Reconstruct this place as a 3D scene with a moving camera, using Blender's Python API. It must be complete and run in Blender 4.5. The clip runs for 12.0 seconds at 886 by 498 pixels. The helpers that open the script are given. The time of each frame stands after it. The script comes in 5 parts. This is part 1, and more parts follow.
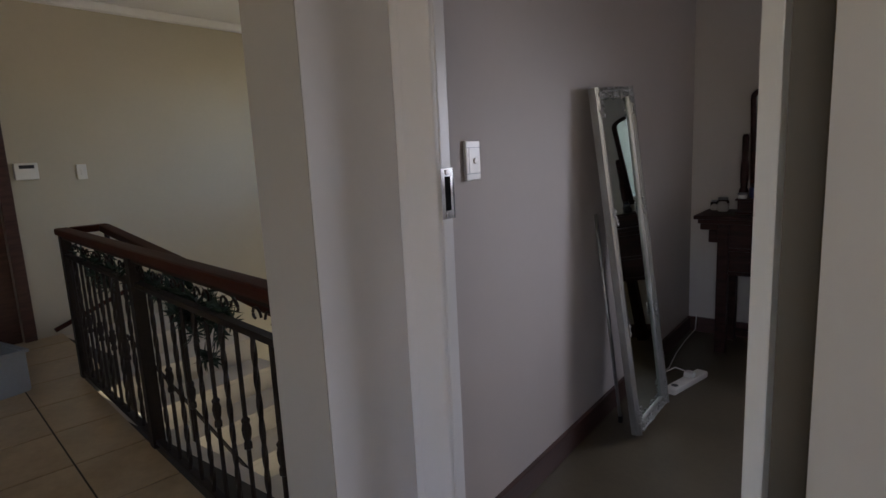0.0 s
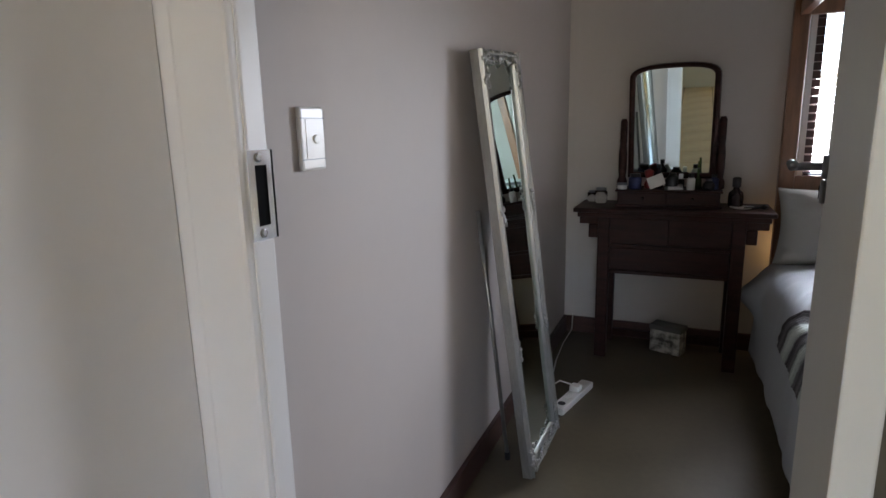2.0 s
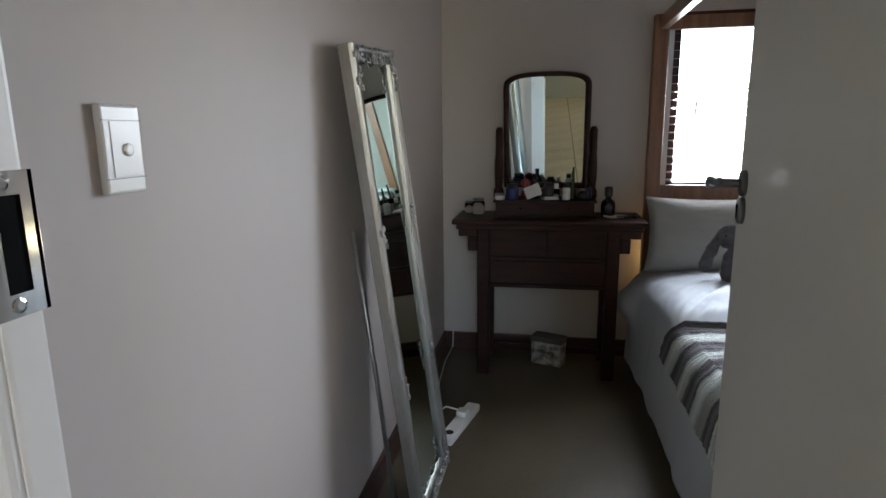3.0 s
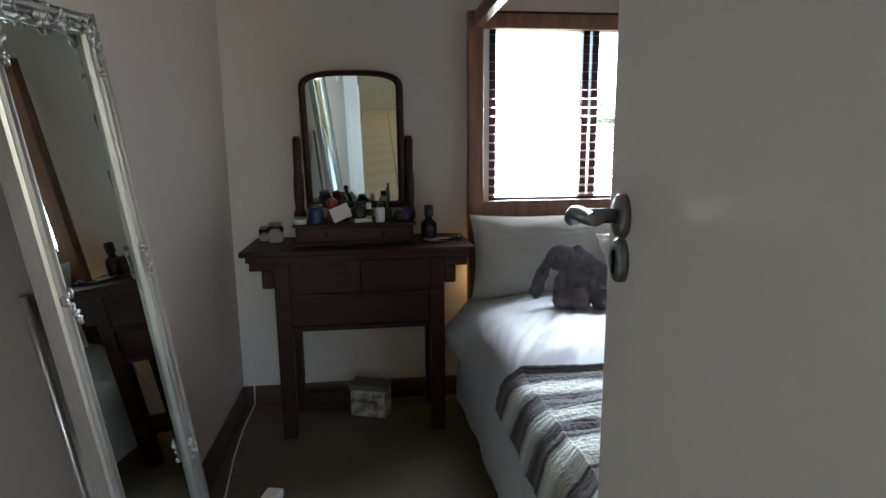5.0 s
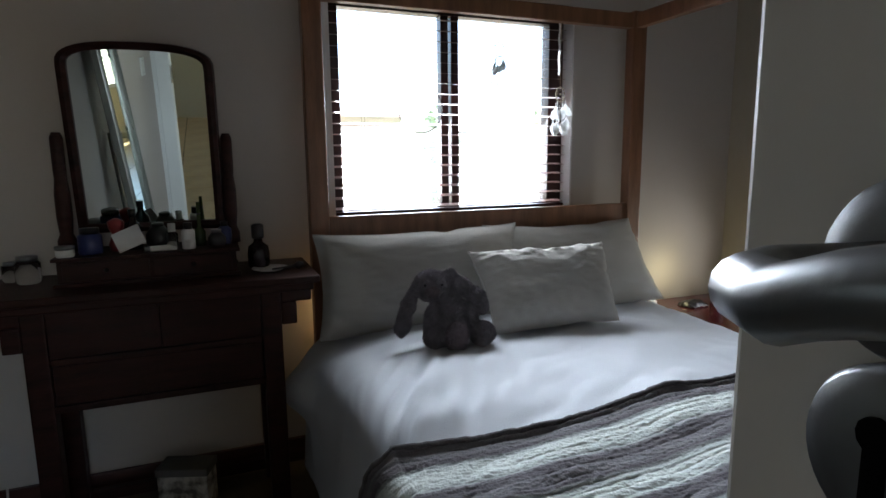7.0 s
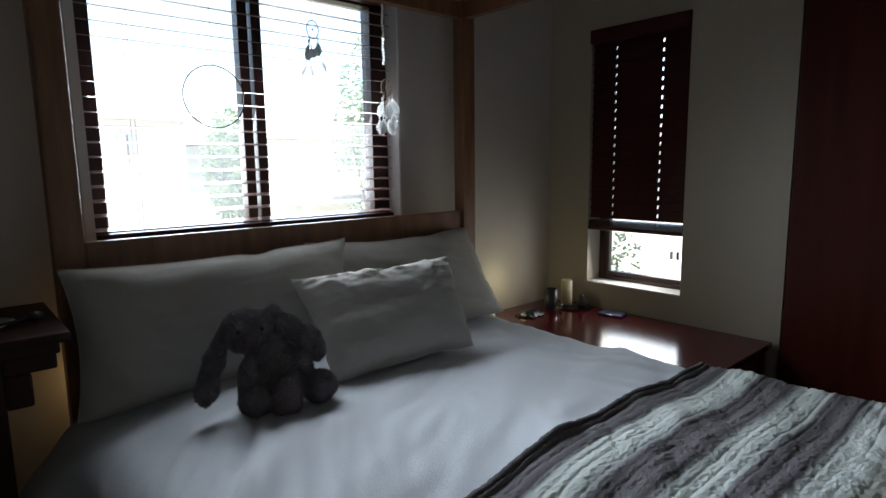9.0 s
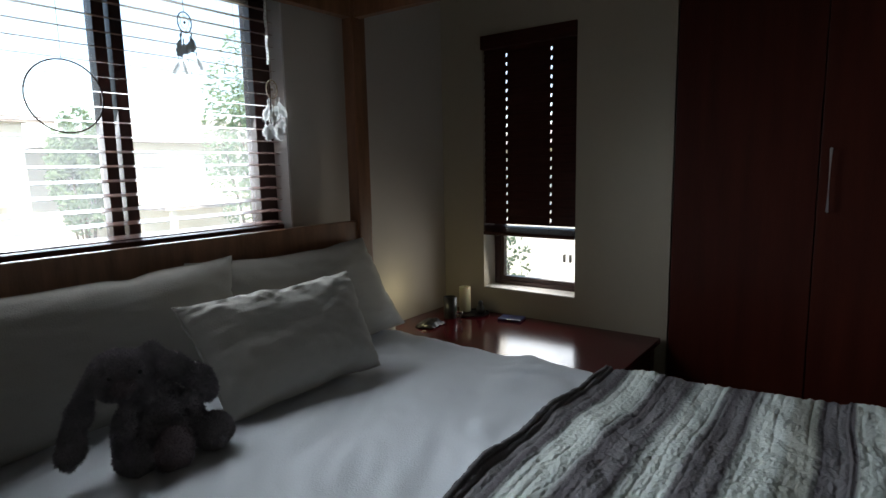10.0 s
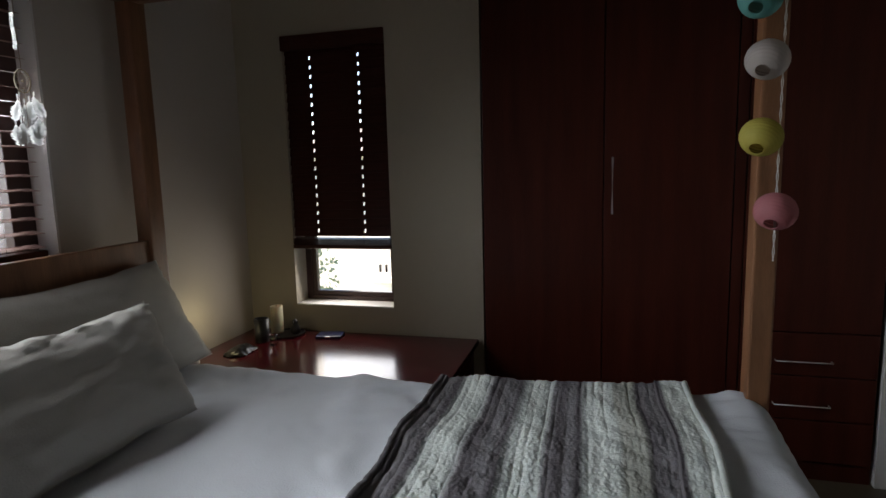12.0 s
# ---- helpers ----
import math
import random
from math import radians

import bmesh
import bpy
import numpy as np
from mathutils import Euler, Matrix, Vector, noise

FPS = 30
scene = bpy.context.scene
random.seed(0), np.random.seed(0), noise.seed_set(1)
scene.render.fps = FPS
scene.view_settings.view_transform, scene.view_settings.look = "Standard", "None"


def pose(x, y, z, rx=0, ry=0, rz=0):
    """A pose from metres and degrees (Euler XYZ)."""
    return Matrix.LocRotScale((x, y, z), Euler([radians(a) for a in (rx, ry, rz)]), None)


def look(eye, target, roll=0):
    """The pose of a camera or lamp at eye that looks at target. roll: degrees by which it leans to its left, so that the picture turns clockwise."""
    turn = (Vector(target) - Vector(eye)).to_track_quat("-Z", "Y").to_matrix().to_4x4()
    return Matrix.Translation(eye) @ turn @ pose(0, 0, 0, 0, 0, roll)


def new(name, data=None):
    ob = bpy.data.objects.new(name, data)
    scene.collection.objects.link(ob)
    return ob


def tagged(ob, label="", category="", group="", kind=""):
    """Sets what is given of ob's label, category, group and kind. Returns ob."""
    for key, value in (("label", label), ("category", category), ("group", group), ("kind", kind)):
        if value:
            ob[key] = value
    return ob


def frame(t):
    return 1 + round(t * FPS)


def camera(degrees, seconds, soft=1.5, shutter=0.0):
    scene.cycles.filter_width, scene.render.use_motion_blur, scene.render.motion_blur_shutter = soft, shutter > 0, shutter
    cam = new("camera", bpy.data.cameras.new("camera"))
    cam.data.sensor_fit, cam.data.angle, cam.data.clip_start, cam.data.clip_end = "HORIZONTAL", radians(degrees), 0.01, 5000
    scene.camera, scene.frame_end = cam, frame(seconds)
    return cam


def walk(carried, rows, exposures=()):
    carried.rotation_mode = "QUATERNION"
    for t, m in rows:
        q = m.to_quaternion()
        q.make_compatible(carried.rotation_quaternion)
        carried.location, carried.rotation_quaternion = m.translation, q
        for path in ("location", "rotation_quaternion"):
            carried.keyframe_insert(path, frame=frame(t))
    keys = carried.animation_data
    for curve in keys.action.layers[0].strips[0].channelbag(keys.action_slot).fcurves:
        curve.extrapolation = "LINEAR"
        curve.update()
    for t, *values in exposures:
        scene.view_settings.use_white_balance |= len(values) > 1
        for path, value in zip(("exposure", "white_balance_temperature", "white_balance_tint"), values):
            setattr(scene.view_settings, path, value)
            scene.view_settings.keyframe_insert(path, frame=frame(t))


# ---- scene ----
cam = camera(75.3, 12.0)
PATH = [
    (0, (-0.004, -0.116, 1.241), (-1.205, 1.447, 0.905), -2.8),
    (0.5, (-0.096, -0.012, 1.226), (-1.286, 1.553, 0.858), -2.5),
    (1, (-0.163, 0.092, 1.221), (-1.275, 1.706, 0.824), -2.1),
    (1.5, (-0.231, 0.247, 1.228), (-1.182, 1.959, 0.823), -1.6),
    (2, (-0.303, 0.377, 1.222), (-1.079, 2.174, 0.813), -1.3),
    (2.5, (-0.379, 0.498, 1.234), (-0.939, 2.375, 0.828), -0.9),
    (3, (-0.404, 0.598, 1.226), (-0.747, 2.528, 0.831), -0.6),
    (3.5, (-0.395, 0.743, 1.243), (-0.547, 2.698, 0.846), -0.4),
    (5.5, (-0.299, 1.207, 1.197), (0.046, 3.147, 0.855), -0.6),
    (6, (-0.276, 1.337, 1.189), (0.191, 3.252, 0.855), -0.6),
    (6.5, (-0.243, 1.461, 1.179), (0.361, 3.339, 0.851), -0.6),
    (7, (-0.221, 1.573, 1.164), (0.514, 3.407, 0.853), -0.6),
    (7.2, (-0.195, 1.633, 1.16), (0.552, 3.463, 0.854), -0.7),
    (8.8, (-0.14, 1.935, 1.133), (1.124, 3.458, 0.846), -0.6),
    (9, (-0.114, 1.952, 1.142), (1.2, 3.432, 0.854), -0.8),
    (9.5, (-0.076, 2.004, 1.152), (1.377, 3.348, 0.865), -1.1),
    (10, (-0.086, 2.067, 1.159), (1.504, 3.246, 0.874), -1.2),
    (10.5, (-0.127, 2.137, 1.165), (1.596, 3.113, 0.884), -1.3),
    (11, (-0.157, 2.167, 1.173), (1.658, 2.961, 0.894), -1.3),
    (11.5, (-0.137, 2.175, 1.174), (1.727, 2.844, 0.897), -1.4),
    (12, (-0.056, 2.217, 1.166), (1.854, 2.741, 0.89), -1.5),
]
EXPO = [(0.0, 2.95, 6500, 22), (1.0, 3.35, 6500, 19), (2.5, 3.95, 6450, 14), (3.5, 3.95, 6400, 10), (5.5, 4.3, 6400, 10), (6.5, 3.35, 6400, 10), (7.0, 3.1, 6450, 11), (9.0, 2.3, 6450, 9), (9.5, 2.15, 6550, 8), (10.5, 1.8, 6750, 9), (11.0, 1.7, 6800, 10), (12.0, 2.1, 7050, 13)]
walk(cam, [(t, look(eye, target, roll)) for t, eye, target, roll in PATH], EXPO)
# ---- world, sun, large lights ----
world = bpy.data.worlds.new("world")
scene.world = world
world.use_nodes = True
wn = world.node_tree
sky = wn.nodes.new("ShaderNodeTexSky")
sky.sky_type, sky.sun_disc = "NISHITA", False
sky.sun_elevation, sky.sun_rotation = radians(57), radians(205)
wn.links.new(sky.outputs[0], wn.nodes["Background"].inputs[0])
wn.nodes["Background"].inputs[1].default_value = 0.15


def lamp(name, kind, energy, m, color=(1, 1, 1), size=(1, 1)):
    data = bpy.data.lights.new(name, kind)
    data.energy, data.color = energy, color
    if kind == "AREA":
        data.shape, data.size, data.size_y = "RECTANGLE", size[0], size[1]
    if kind == "POINT":
        data.shadow_soft_size = size[0]
    ob = new(name, data)
    ob.matrix_world = m
    return ob


sun = lamp("sun", "SUN", 5.0, look((0, 0, 0), (0.35, 0.75, -1.3)), (1, 0.96, 0.9))
sun.data.angle = radians(3)
WIN = lamp("window_daylight", "AREA", 3.7, look((0.73, 3.825, 1.35), (0.74, 2.1, 0.45)), (0.83, 0.91, 1.0), (0.98, 0.76))
WIN.data.spread = radians(110)
HALL = lamp("hall_window_daylight", "AREA", 0.72, look((0.75, -3.55, 1.45), (-1.3, -0.3, 0.0)), (1.0, 0.96, 0.95), (1.3, 1.5))
STAIR = lamp("stair_window_daylight", "AREA", 0.10, look((-3.2, 4.1, 1.7), (-3.6, 0, 0.6)), (1.0, 0.97, 0.88), (1.6, 1.0))
SIDE = lamp("narrow_window_daylight", "AREA", 0.27, look((2.285, 3.29, 0.72), (1.5, 3.1, 0.5)), (1.0, 0.98, 0.93), (0.36, 0.20))
GLOW = lamp("bedside_glow", "POINT", 0.075, pose(1.80, 3.62, 0.61), (1.0, 0.90, 0.50), (0.02,))
GLOW2 = lamp("behind_bed_glow", "POINT", 0.055, pose(0.21, 3.70, 0.60), (1.0, 0.70, 0.30), (0.03,))


# ---- materials ----
def mat(name, base, rough=0.6, var=0.12, scale=6.0, bump=0.05, bscale=60.0, metal=0.0, stretch=(1, 1, 1), second=None, sharp=0.0, spec=0.5, coords="Object"):
    """Base colour that varies over a coarse and a fine noise, with a fine relief."""
    m = bpy.data.materials.new(name)
    m.use_nodes = True
    nt = m.node_tree
    b = nt.nodes["Principled BSDF"]
    tc = nt.nodes.new("ShaderNodeTexCoord")
    mp = nt.nodes.new("ShaderNodeMapping")
    mp.inputs["Scale"].default_value = stretch
    nt.links.new(tc.outputs[coords], mp.inputs[0])
    n1 = nt.nodes.new("ShaderNodeTexNoise")
    n1.inputs["Scale"].default_value, n1.inputs["Detail"].default_value = scale, 6
    n2 = nt.nodes.new("ShaderNodeTexNoise")
    n2.inputs["Scale"].default_value, n2.inputs["Detail"].default_value = bscale, 4
    nt.links.new(mp.outputs[0], n1.inputs[0])
    nt.links.new(mp.outputs[0], n2.inputs[0])
    ramp = nt.nodes.new("ShaderNodeValToRGB")
    lo = [max(0, c * (1 - var)) for c in base]
    hi = [min(1, c * (1 + var)) for c in base]
    if second:
        hi = list(second)
    ramp.color_ramp.elements[0].color, ramp.color_ramp.elements[1].color = (*lo, 1), (*hi, 1)
    ramp.color_ramp.elements[0].position, ramp.color_ramp.elements[1].position = 0.3 + sharp * 0.15, 0.7 - sharp * 0.15
    mix = nt.nodes.new("ShaderNodeMath")
    mix.operation = "MULTIPLY_ADD"
    mix.inputs[1].default_value = 0.25
    nt.links.new(n2.outputs[0], mix.inputs[0])
    sub = nt.nodes.new("ShaderNodeMath")
    sub.operation = "MULTIPLY_ADD"
    sub.inputs[1].default_value, sub.inputs[2].default_value = 0.75, 0.0
    nt.links.new(n1.outputs[0], sub.inputs[0])
    nt.links.new(sub.outputs[0], mix.inputs[2])
    nt.links.new(mix.outputs[0], ramp.inputs[0])
    nt.links.new(ramp.outputs[0], b.inputs["Base Color"])
    rr = nt.nodes.new("ShaderNodeMapRange")
    rr.inputs[3].default_value, rr.inputs[4].default_value = max(0.02, rough - 0.06), min(1, rough + 0.08)
    nt.links.new(n1.outputs[0], rr.inputs[0])
    nt.links.new(rr.outputs[0], b.inputs["Roughness"])
    b.inputs["Metallic"].default_value = metal
    b.inputs["Specular IOR Level"].default_value = spec
    if bump:
        bp = nt.nodes.new("ShaderNodeBump")
        bp.inputs["Strength"].default_value, bp.inputs["Distance"].default_value = min(1, bump * 6), 0.002
        nt.links.new(n2.outputs[0], bp.inputs["Height"])
        nt.links.new(bp.outputs[0], b.inputs["Normal"])
    return m


M_WALL = mat("lilac_grey_wall_paint", (0.495, 0.443, 0.417), 0.62, 0.03, 1.6, 0.03, 25)
M_FARWALL = mat("grey_lilac_window_wall_paint", (0.485, 0.443, 0.405), 0.62, 0.03, 1.6, 0.03, 25)
M_CREAM = mat("cream_wall_paint", (0.46, 0.415, 0.315), 0.6, 0.04, 1.5, 0.03, 30)
M_CREAM2 = mat("beige_bedroom_wall_paint", (0.395, 0.355, 0.285), 0.6, 0.04, 1.5, 0.03, 30)
M_TRIM = mat("white_gloss_frame_paint", (0.68, 0.665, 0.66), 0.35, 0.03, 3, 0.02, 40)
# beige paint darkened to brown: the shade on the hinge jamb is in its colour
M_JAMB_SHADED = mat("shaded_beige_jamb_paint", (0.12, 0.10, 0.068), 0.5, 0.05, 4, 0.03, 40)
M_PLASTER = mat("off_white_reveal_paint", (0.39, 0.375, 0.335), 0.5, 0.03, 3, 0.03, 40)
M_DOOR = mat("white_painted_door", (0.67, 0.66, 0.61), 0.38, 0.03, 2.5, 0.02, 60)
M_CEIL = mat("white_ceiling_paint", (0.75, 0.74, 0.72), 0.8, 0.02, 2, 0.02, 40)
M_SCREED = mat("polished_cement_floor", (0.085, 0.068, 0.043), 0.4, 0.12, 3, 0.02, 40, second=(0.12, 0.097, 0.063))
M_SKIRT = mat("dark_mahogany_skirting", (0.062, 0.026, 0.021), 0.35, 0.4, 6, 0.03, 40, stretch=(1, 1, 8))
M_TILE = mat("beige_ceramic_tile", (0.38, 0.275, 0.155), 0.3, 0.2, 4, 0.01, 30, second=(0.50, 0.38, 0.23))
M_GROUT = mat("dark_grout", (0.05, 0.045, 0.035), 0.9, 0.2, 20, 0.05, 200)
M_PINE = mat("varnished_pine", (0.17, 0.076, 0.036), 0.38, 0.3, 5, 0.03, 50, stretch=(6, 6, 0.7), second=(0.26, 0.12, 0.06))
M_WARD = mat("red_mahogany_wardrobe", (0.046, 0.0085, 0.0055), 0.38, 0.2, 3, 0.02, 40, stretch=(7, 7, 0.6), second=(0.070, 0.014, 0.008), spec=0.22)
M_DARK = mat("dark_antique_wood", (0.018, 0.0062, 0.0046), 0.45, 0.4, 6, 0.05, 60, stretch=(1, 6, 6), second=(0.048, 0.016, 0.012), spec=0.2)
M_RED = mat("glossy_red_mahogany", (0.055, 0.004, 0.008), 0.3, 0.3, 4, 0.0, 50, stretch=(6, 1, 6), second=(0.09, 0.008, 0.014))
M_RED.node_tree.nodes["Principled BSDF"].inputs["Coat Weight"].default_value = 1.0
M_RED.node_tree.nodes["Principled BSDF"].inputs["Specular IOR Level"].default_value = 0.0
M_RED.node_tree.nodes["Principled BSDF"].inputs["Coat Roughness"].default_value = 0.16
M_RED.node_tree.nodes["Principled BSDF"].inputs["Coat IOR"].default_value = 1.6
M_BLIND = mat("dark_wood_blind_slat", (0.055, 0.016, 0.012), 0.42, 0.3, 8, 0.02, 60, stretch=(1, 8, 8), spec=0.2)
# lighter copy of the dark blind wood, with the sky's light in its colour
M_SLAT_LIT = mat("skylit_open_slat", (0.24, 0.14, 0.12), 0.28, 0.3, 8, 0.01, 60, stretch=(1, 8, 8), spec=1.0)
M_FRAME = mat("dark_brown_window_frame", (0.05, 0.023, 0.021), 0.4, 0.2, 8, 0.02, 60)
M_SHEET = mat("white_cotton_bedding", (0.515, 0.545, 0.585), 0.85, 0.03, 4, 0.08, 260)
M_PILLOW = mat("cream_cotton_pillowcase", (0.38, 0.37, 0.34), 0.85, 0.03, 4, 0.08, 260)
M_CEIL2 = mat("bedroom_ceiling_paint", (0.6, 0.59, 0.56), 0.8, 0.02, 2, 0.02, 40)
M_STEEL = mat("brushed_stainless_steel", (0.25, 0.255, 0.265), 0.36, 0.06, 20, 0.01, 300, metal=1.0)
M_SATIN = mat("satin_steel_handle", (0.7, 0.7, 0.7), 0.38, 0.03, 20, 0.0, 100, metal=0.6)
M_CHROME = mat("polished_chrome", (0.75, 0.76, 0.78), 0.12, 0.03, 20, 0.0, 100, metal=1.0)
M_BLACK = mat("black_recess", (0.004, 0.004, 0.004), 0.8, 0.2, 20, 0.0, 100, spec=0.05)
M_PLASTIC = mat("white_switch_plastic", (0.72, 0.71, 0.68), 0.3, 0.02, 8, 0.0, 100)
M_SILVER = mat("antique_silver_leaf", (0.27, 0.262, 0.245), 0.36, 0.12, 14, 0.02, 160, metal=0.75, stretch=(1, 0.25, 1), second=(0.38, 0.372, 0.355))
M_IRON = mat("black_wrought_iron", (0.020, 0.014, 0.011), 0.55, 0.3, 20, 0.05, 150, spec=0.2)
M_RAIL = mat("varnished_dark_handrail", (0.045, 0.012, 0.007), 0.5, 0.3, 5, 0.02, 60, stretch=(0.6, 6, 6), spec=0.12)
M_MIRROR = bpy.data.materials.new("mirror_glass")
M_MIRROR.use_nodes = True
_b = M_MIRROR.node_tree.nodes["Principled BSDF"]
_b.inputs["Base Color"].default_value, _b.inputs["Metallic"].default_value, _b.inputs["Roughness"].default_value = (0.74, 0.84, 0.80, 1), 1.0, 0.015


# ---- mesh helpers ----
def box(bm, x0, x1, y0, y1, z0, z1, bevel=0.0):
    r = bmesh.ops.create_cube(bm, size=1, matrix=Matrix.Translation(((x0 + x1) / 2, (y0 + y1) / 2, (z0 + z1) / 2)) @ Matrix.Diagonal((x1 - x0, y1 - y0, z1 - z0, 1)))
    if bevel:
        edges = list({e for v in r["verts"] for e in v.link_edges})
        bmesh.ops.bevel(bm, geom=edges, offset=bevel, segments=2, affect="EDGES", profile=0.6)


def finish(name, bm, material, smooth=False):
    me = bpy.data.meshes.new(name)
    bmesh.ops.recalc_face_normals(bm, faces=bm.faces)
    bm.to_mesh(me)
    bm.free()
    for m in material if isinstance(material, (list, tuple)) else [material]:
        me.materials.append(m)
    if smooth:
        me.polygons.foreach_set("use_smooth", [True] * len(me.polygons))
    return me


def part(name, bm, material, parent, label="", smooth=False, m=None):
    ob = new(name, finish(name, bm, material, smooth))
    ob.parent = parent
    if m is not None:
        ob.matrix_basis = m
    if label:
        tagged(ob, label)
    return ob


def bpart(name, dims, material, parent, bevel=0.002, label="", m=None):
    bm = bmesh.new()
    box(bm, *dims, bevel=bevel)
    return part(name, bm, material, parent, label, m=m)


def thing(name, label, category, at=(0, 0, 0), group="", turn=0.0):
    ob = new(name)
    ob.empty_display_size = 0.05
    ob.matrix_basis = pose(*at, 0, 0, turn)
    return tagged(ob, label, category, group)


def structure(name, boxes, material, bevel=0.0, label=""):
    bm = bmesh.new()
    for d in boxes:
        box(bm, *d, bevel=bevel)
    ob = new(name, finish(name, bm, material))
    return tagged(ob, label, kind="structure")


def lathe(bm, profile, n=20, m=None, sx=1.0, sy=1.0):
    """Rings from (radius, height) pairs round z."""
    m = m or Matrix()
    rings = []
    for r, z in profile:
        rings.append([bm.verts.new(m @ Vector((sx * r * math.cos(2 * math.pi * k / n), sy * r * math.sin(2 * math.pi * k / n), z))) for k in range(n)])
    for a, b in zip(rings, rings[1:]):
        for k in range(n):
            bm.faces.new((a[k], a[(k + 1) % n], b[(k + 1) % n], b[k]))
    bm.faces.new(rings[0][::-1])
    bm.faces.new(rings[-1])


def tube(bm, points, radius, n=8, flat=1.0):
    """A round bar along points; radius a number or one for each point."""
    pts = [Vector(p) for p in points]
    radii = radius if isinstance(radius, (list, tuple)) else [radius] * len(pts)
    rings, up = [], Vector((0, 0, 1))
    for i, p in enumerate(pts):
        d = (pts[min(i + 1, len(pts) - 1)] - pts[max(i - 1, 0)]).normalized()
        side = d.cross(up)
        if side.length < 0.05:
            side = d.cross(Vector((0, 1, 0)))
        side.normalize()
        top = side.cross(d).normalized()
        rings.append([bm.verts.new(p + radii[i] * (math.cos(2 * math.pi * k / n) * side + flat * math.sin(2 * math.pi * k / n) * top)) for k in range(n)])
    for a, b in zip(rings, rings[1:]):
        for k in range(n):
            bm.faces.new((a[k], a[(k + 1) % n], b[(k + 1) % n], b[k]))
    bm.faces.new(rings[0][::-1])
    bm.faces.new(rings[-1])


# ---- large structure ----
XL, XR, YD, YF, ZC = -0.96, 2.20, 1.00, 3.75, 2.45
structure("floor", [(-1.08, 2.9, 0.93, 3.9, -0.15, 0.0)], M_SCREED, label="polished grey-brown cement bedroom floor")
structure("ceiling", [(-1.08, 2.9, 1.0, 3.9, ZC, ZC + 0.1)], M_CEIL2, label="white painted bedroom ceiling")
structure("wall_west", [(-1.12, XL, 1.0, 3.87, 0, ZC)], M_WALL, label="lilac-grey painted bedroom wall beside the door")
structure("wall_north", [(XL, 0.19, YF, 3.90, 0, ZC), (1.27, 2.35, YF, 3.90, 0, ZC), (0.19, 1.27, YF, 3.90, 0, 0.93), (0.19, 1.27, YF, 3.90, 1.80, ZC)], M_FARWALL, label="lilac-grey painted wall with the main window")
structure("wall_east", [(XR, 2.37, 3.52, 3.75, 0, ZC), (XR, 2.37, 2.67, 3.06, 0, ZC), (XR, 2.37, 3.06, 3.52, 0, 0.58), (XR, 2.37, 3.06, 3.52, 1.735, ZC)], M_CREAM2, label="cream painted wall with the narrow window")
structure("wall_wardrobe_back", [(2.75, 2.85, 1.0, 2.67, 0, ZC), (2.37, 2.85, 2.67, 2.75, 0, ZC)], M_CREAM, label="cream wall behind the wardrobe")
structure("wall_south", [(-1.15, -0.968, 0.685, YD, 0, ZC), (-0.055, 2.85, 0.685, YD, 0, ZC), (-0.968, -0.055, 0.685, YD, 2.062, ZC)], M_PLASTER, label="off-white painted wall round the bedroom door")
structure("reveal_lining", [(-0.9679, -0.9655, 0.688, 0.9665, 0, 2.06), (-0.9679, -0.9385, 0.969, 1.018, 0, 2.06)], M_TRIM, label="white painted side of the bedroom doorway")
structure("window_reveal", [(0.1905, 0.214, 3.7505, 3.824, 0.943, 1.799), (1.262, 1.2695, 3.7505, 3.824, 0.943, 1.799)], M_TRIM, label="cream painted side of the main window opening")
structure("baseboard", [(XL, XL + 0.018, 1.021, 3.732, 0, 0.100), (XL, 2.19, YF - 0.018, YF, 0, 0.095)], M_SKIRT, 0.003, label="dark mahogany skirting board")
# hall and stairwell
structure("hall_wall_far", [(-5.1, -4.95, 1.3, 4.4, -2.8, 2.5), (-5.1, -4.95, 0.3, 1.3, 2.1, 2.5), (-5.1, -4.95, -3.8, 0.3, 0, 2.5)], M_CREAM, label="pale yellow wall of the stairwell")
structure("hall_wall_stairs", [(-1.30, -1.12, 0.95, 4.4, -2.8, 2.5), (-5.1, -1.12, 4.2, 4.4, -2.8, 1.2), (-5.1, -1.12, 4.2, 4.4, 2.2, 2.5), (-5.1, -4.0, 4.2, 4.4, 1.2, 2.2), (-2.4, -1.3, 4.2, 4.4, 1.2, 2.2)], M_CREAM, label="pale yellow wall beside the stairs")
structure("hall_wall_south", [(-5.1, -0.1, -3.75, -3.6, 0, 2.5), (1.5, 1.6, -3.75, -3.6, 0, 2.5), (-0.1, 1.5, -3.75, -3.6, 0, 0.7), (-0.1, 1.5, -3.75, -3.6, 2.2, 2.5), (1.5, 1.65, -3.6, 0.85, 0, 2.5)], M_CREAM, label="pale yellow wall of the landing")
structure("hall_ceiling", [(-5.1, 1.65, -3.75, 4.4, 2.5, 2.6)], M_CEIL, label="white landing ceiling")

# ---- more materials ----
def set_in(m, **kw):
    b = m.node_tree.nodes["Principled BSDF"]
    for k, v in kw.items():
        b.inputs[k.replace("_", " ")].default_value = v
    return m


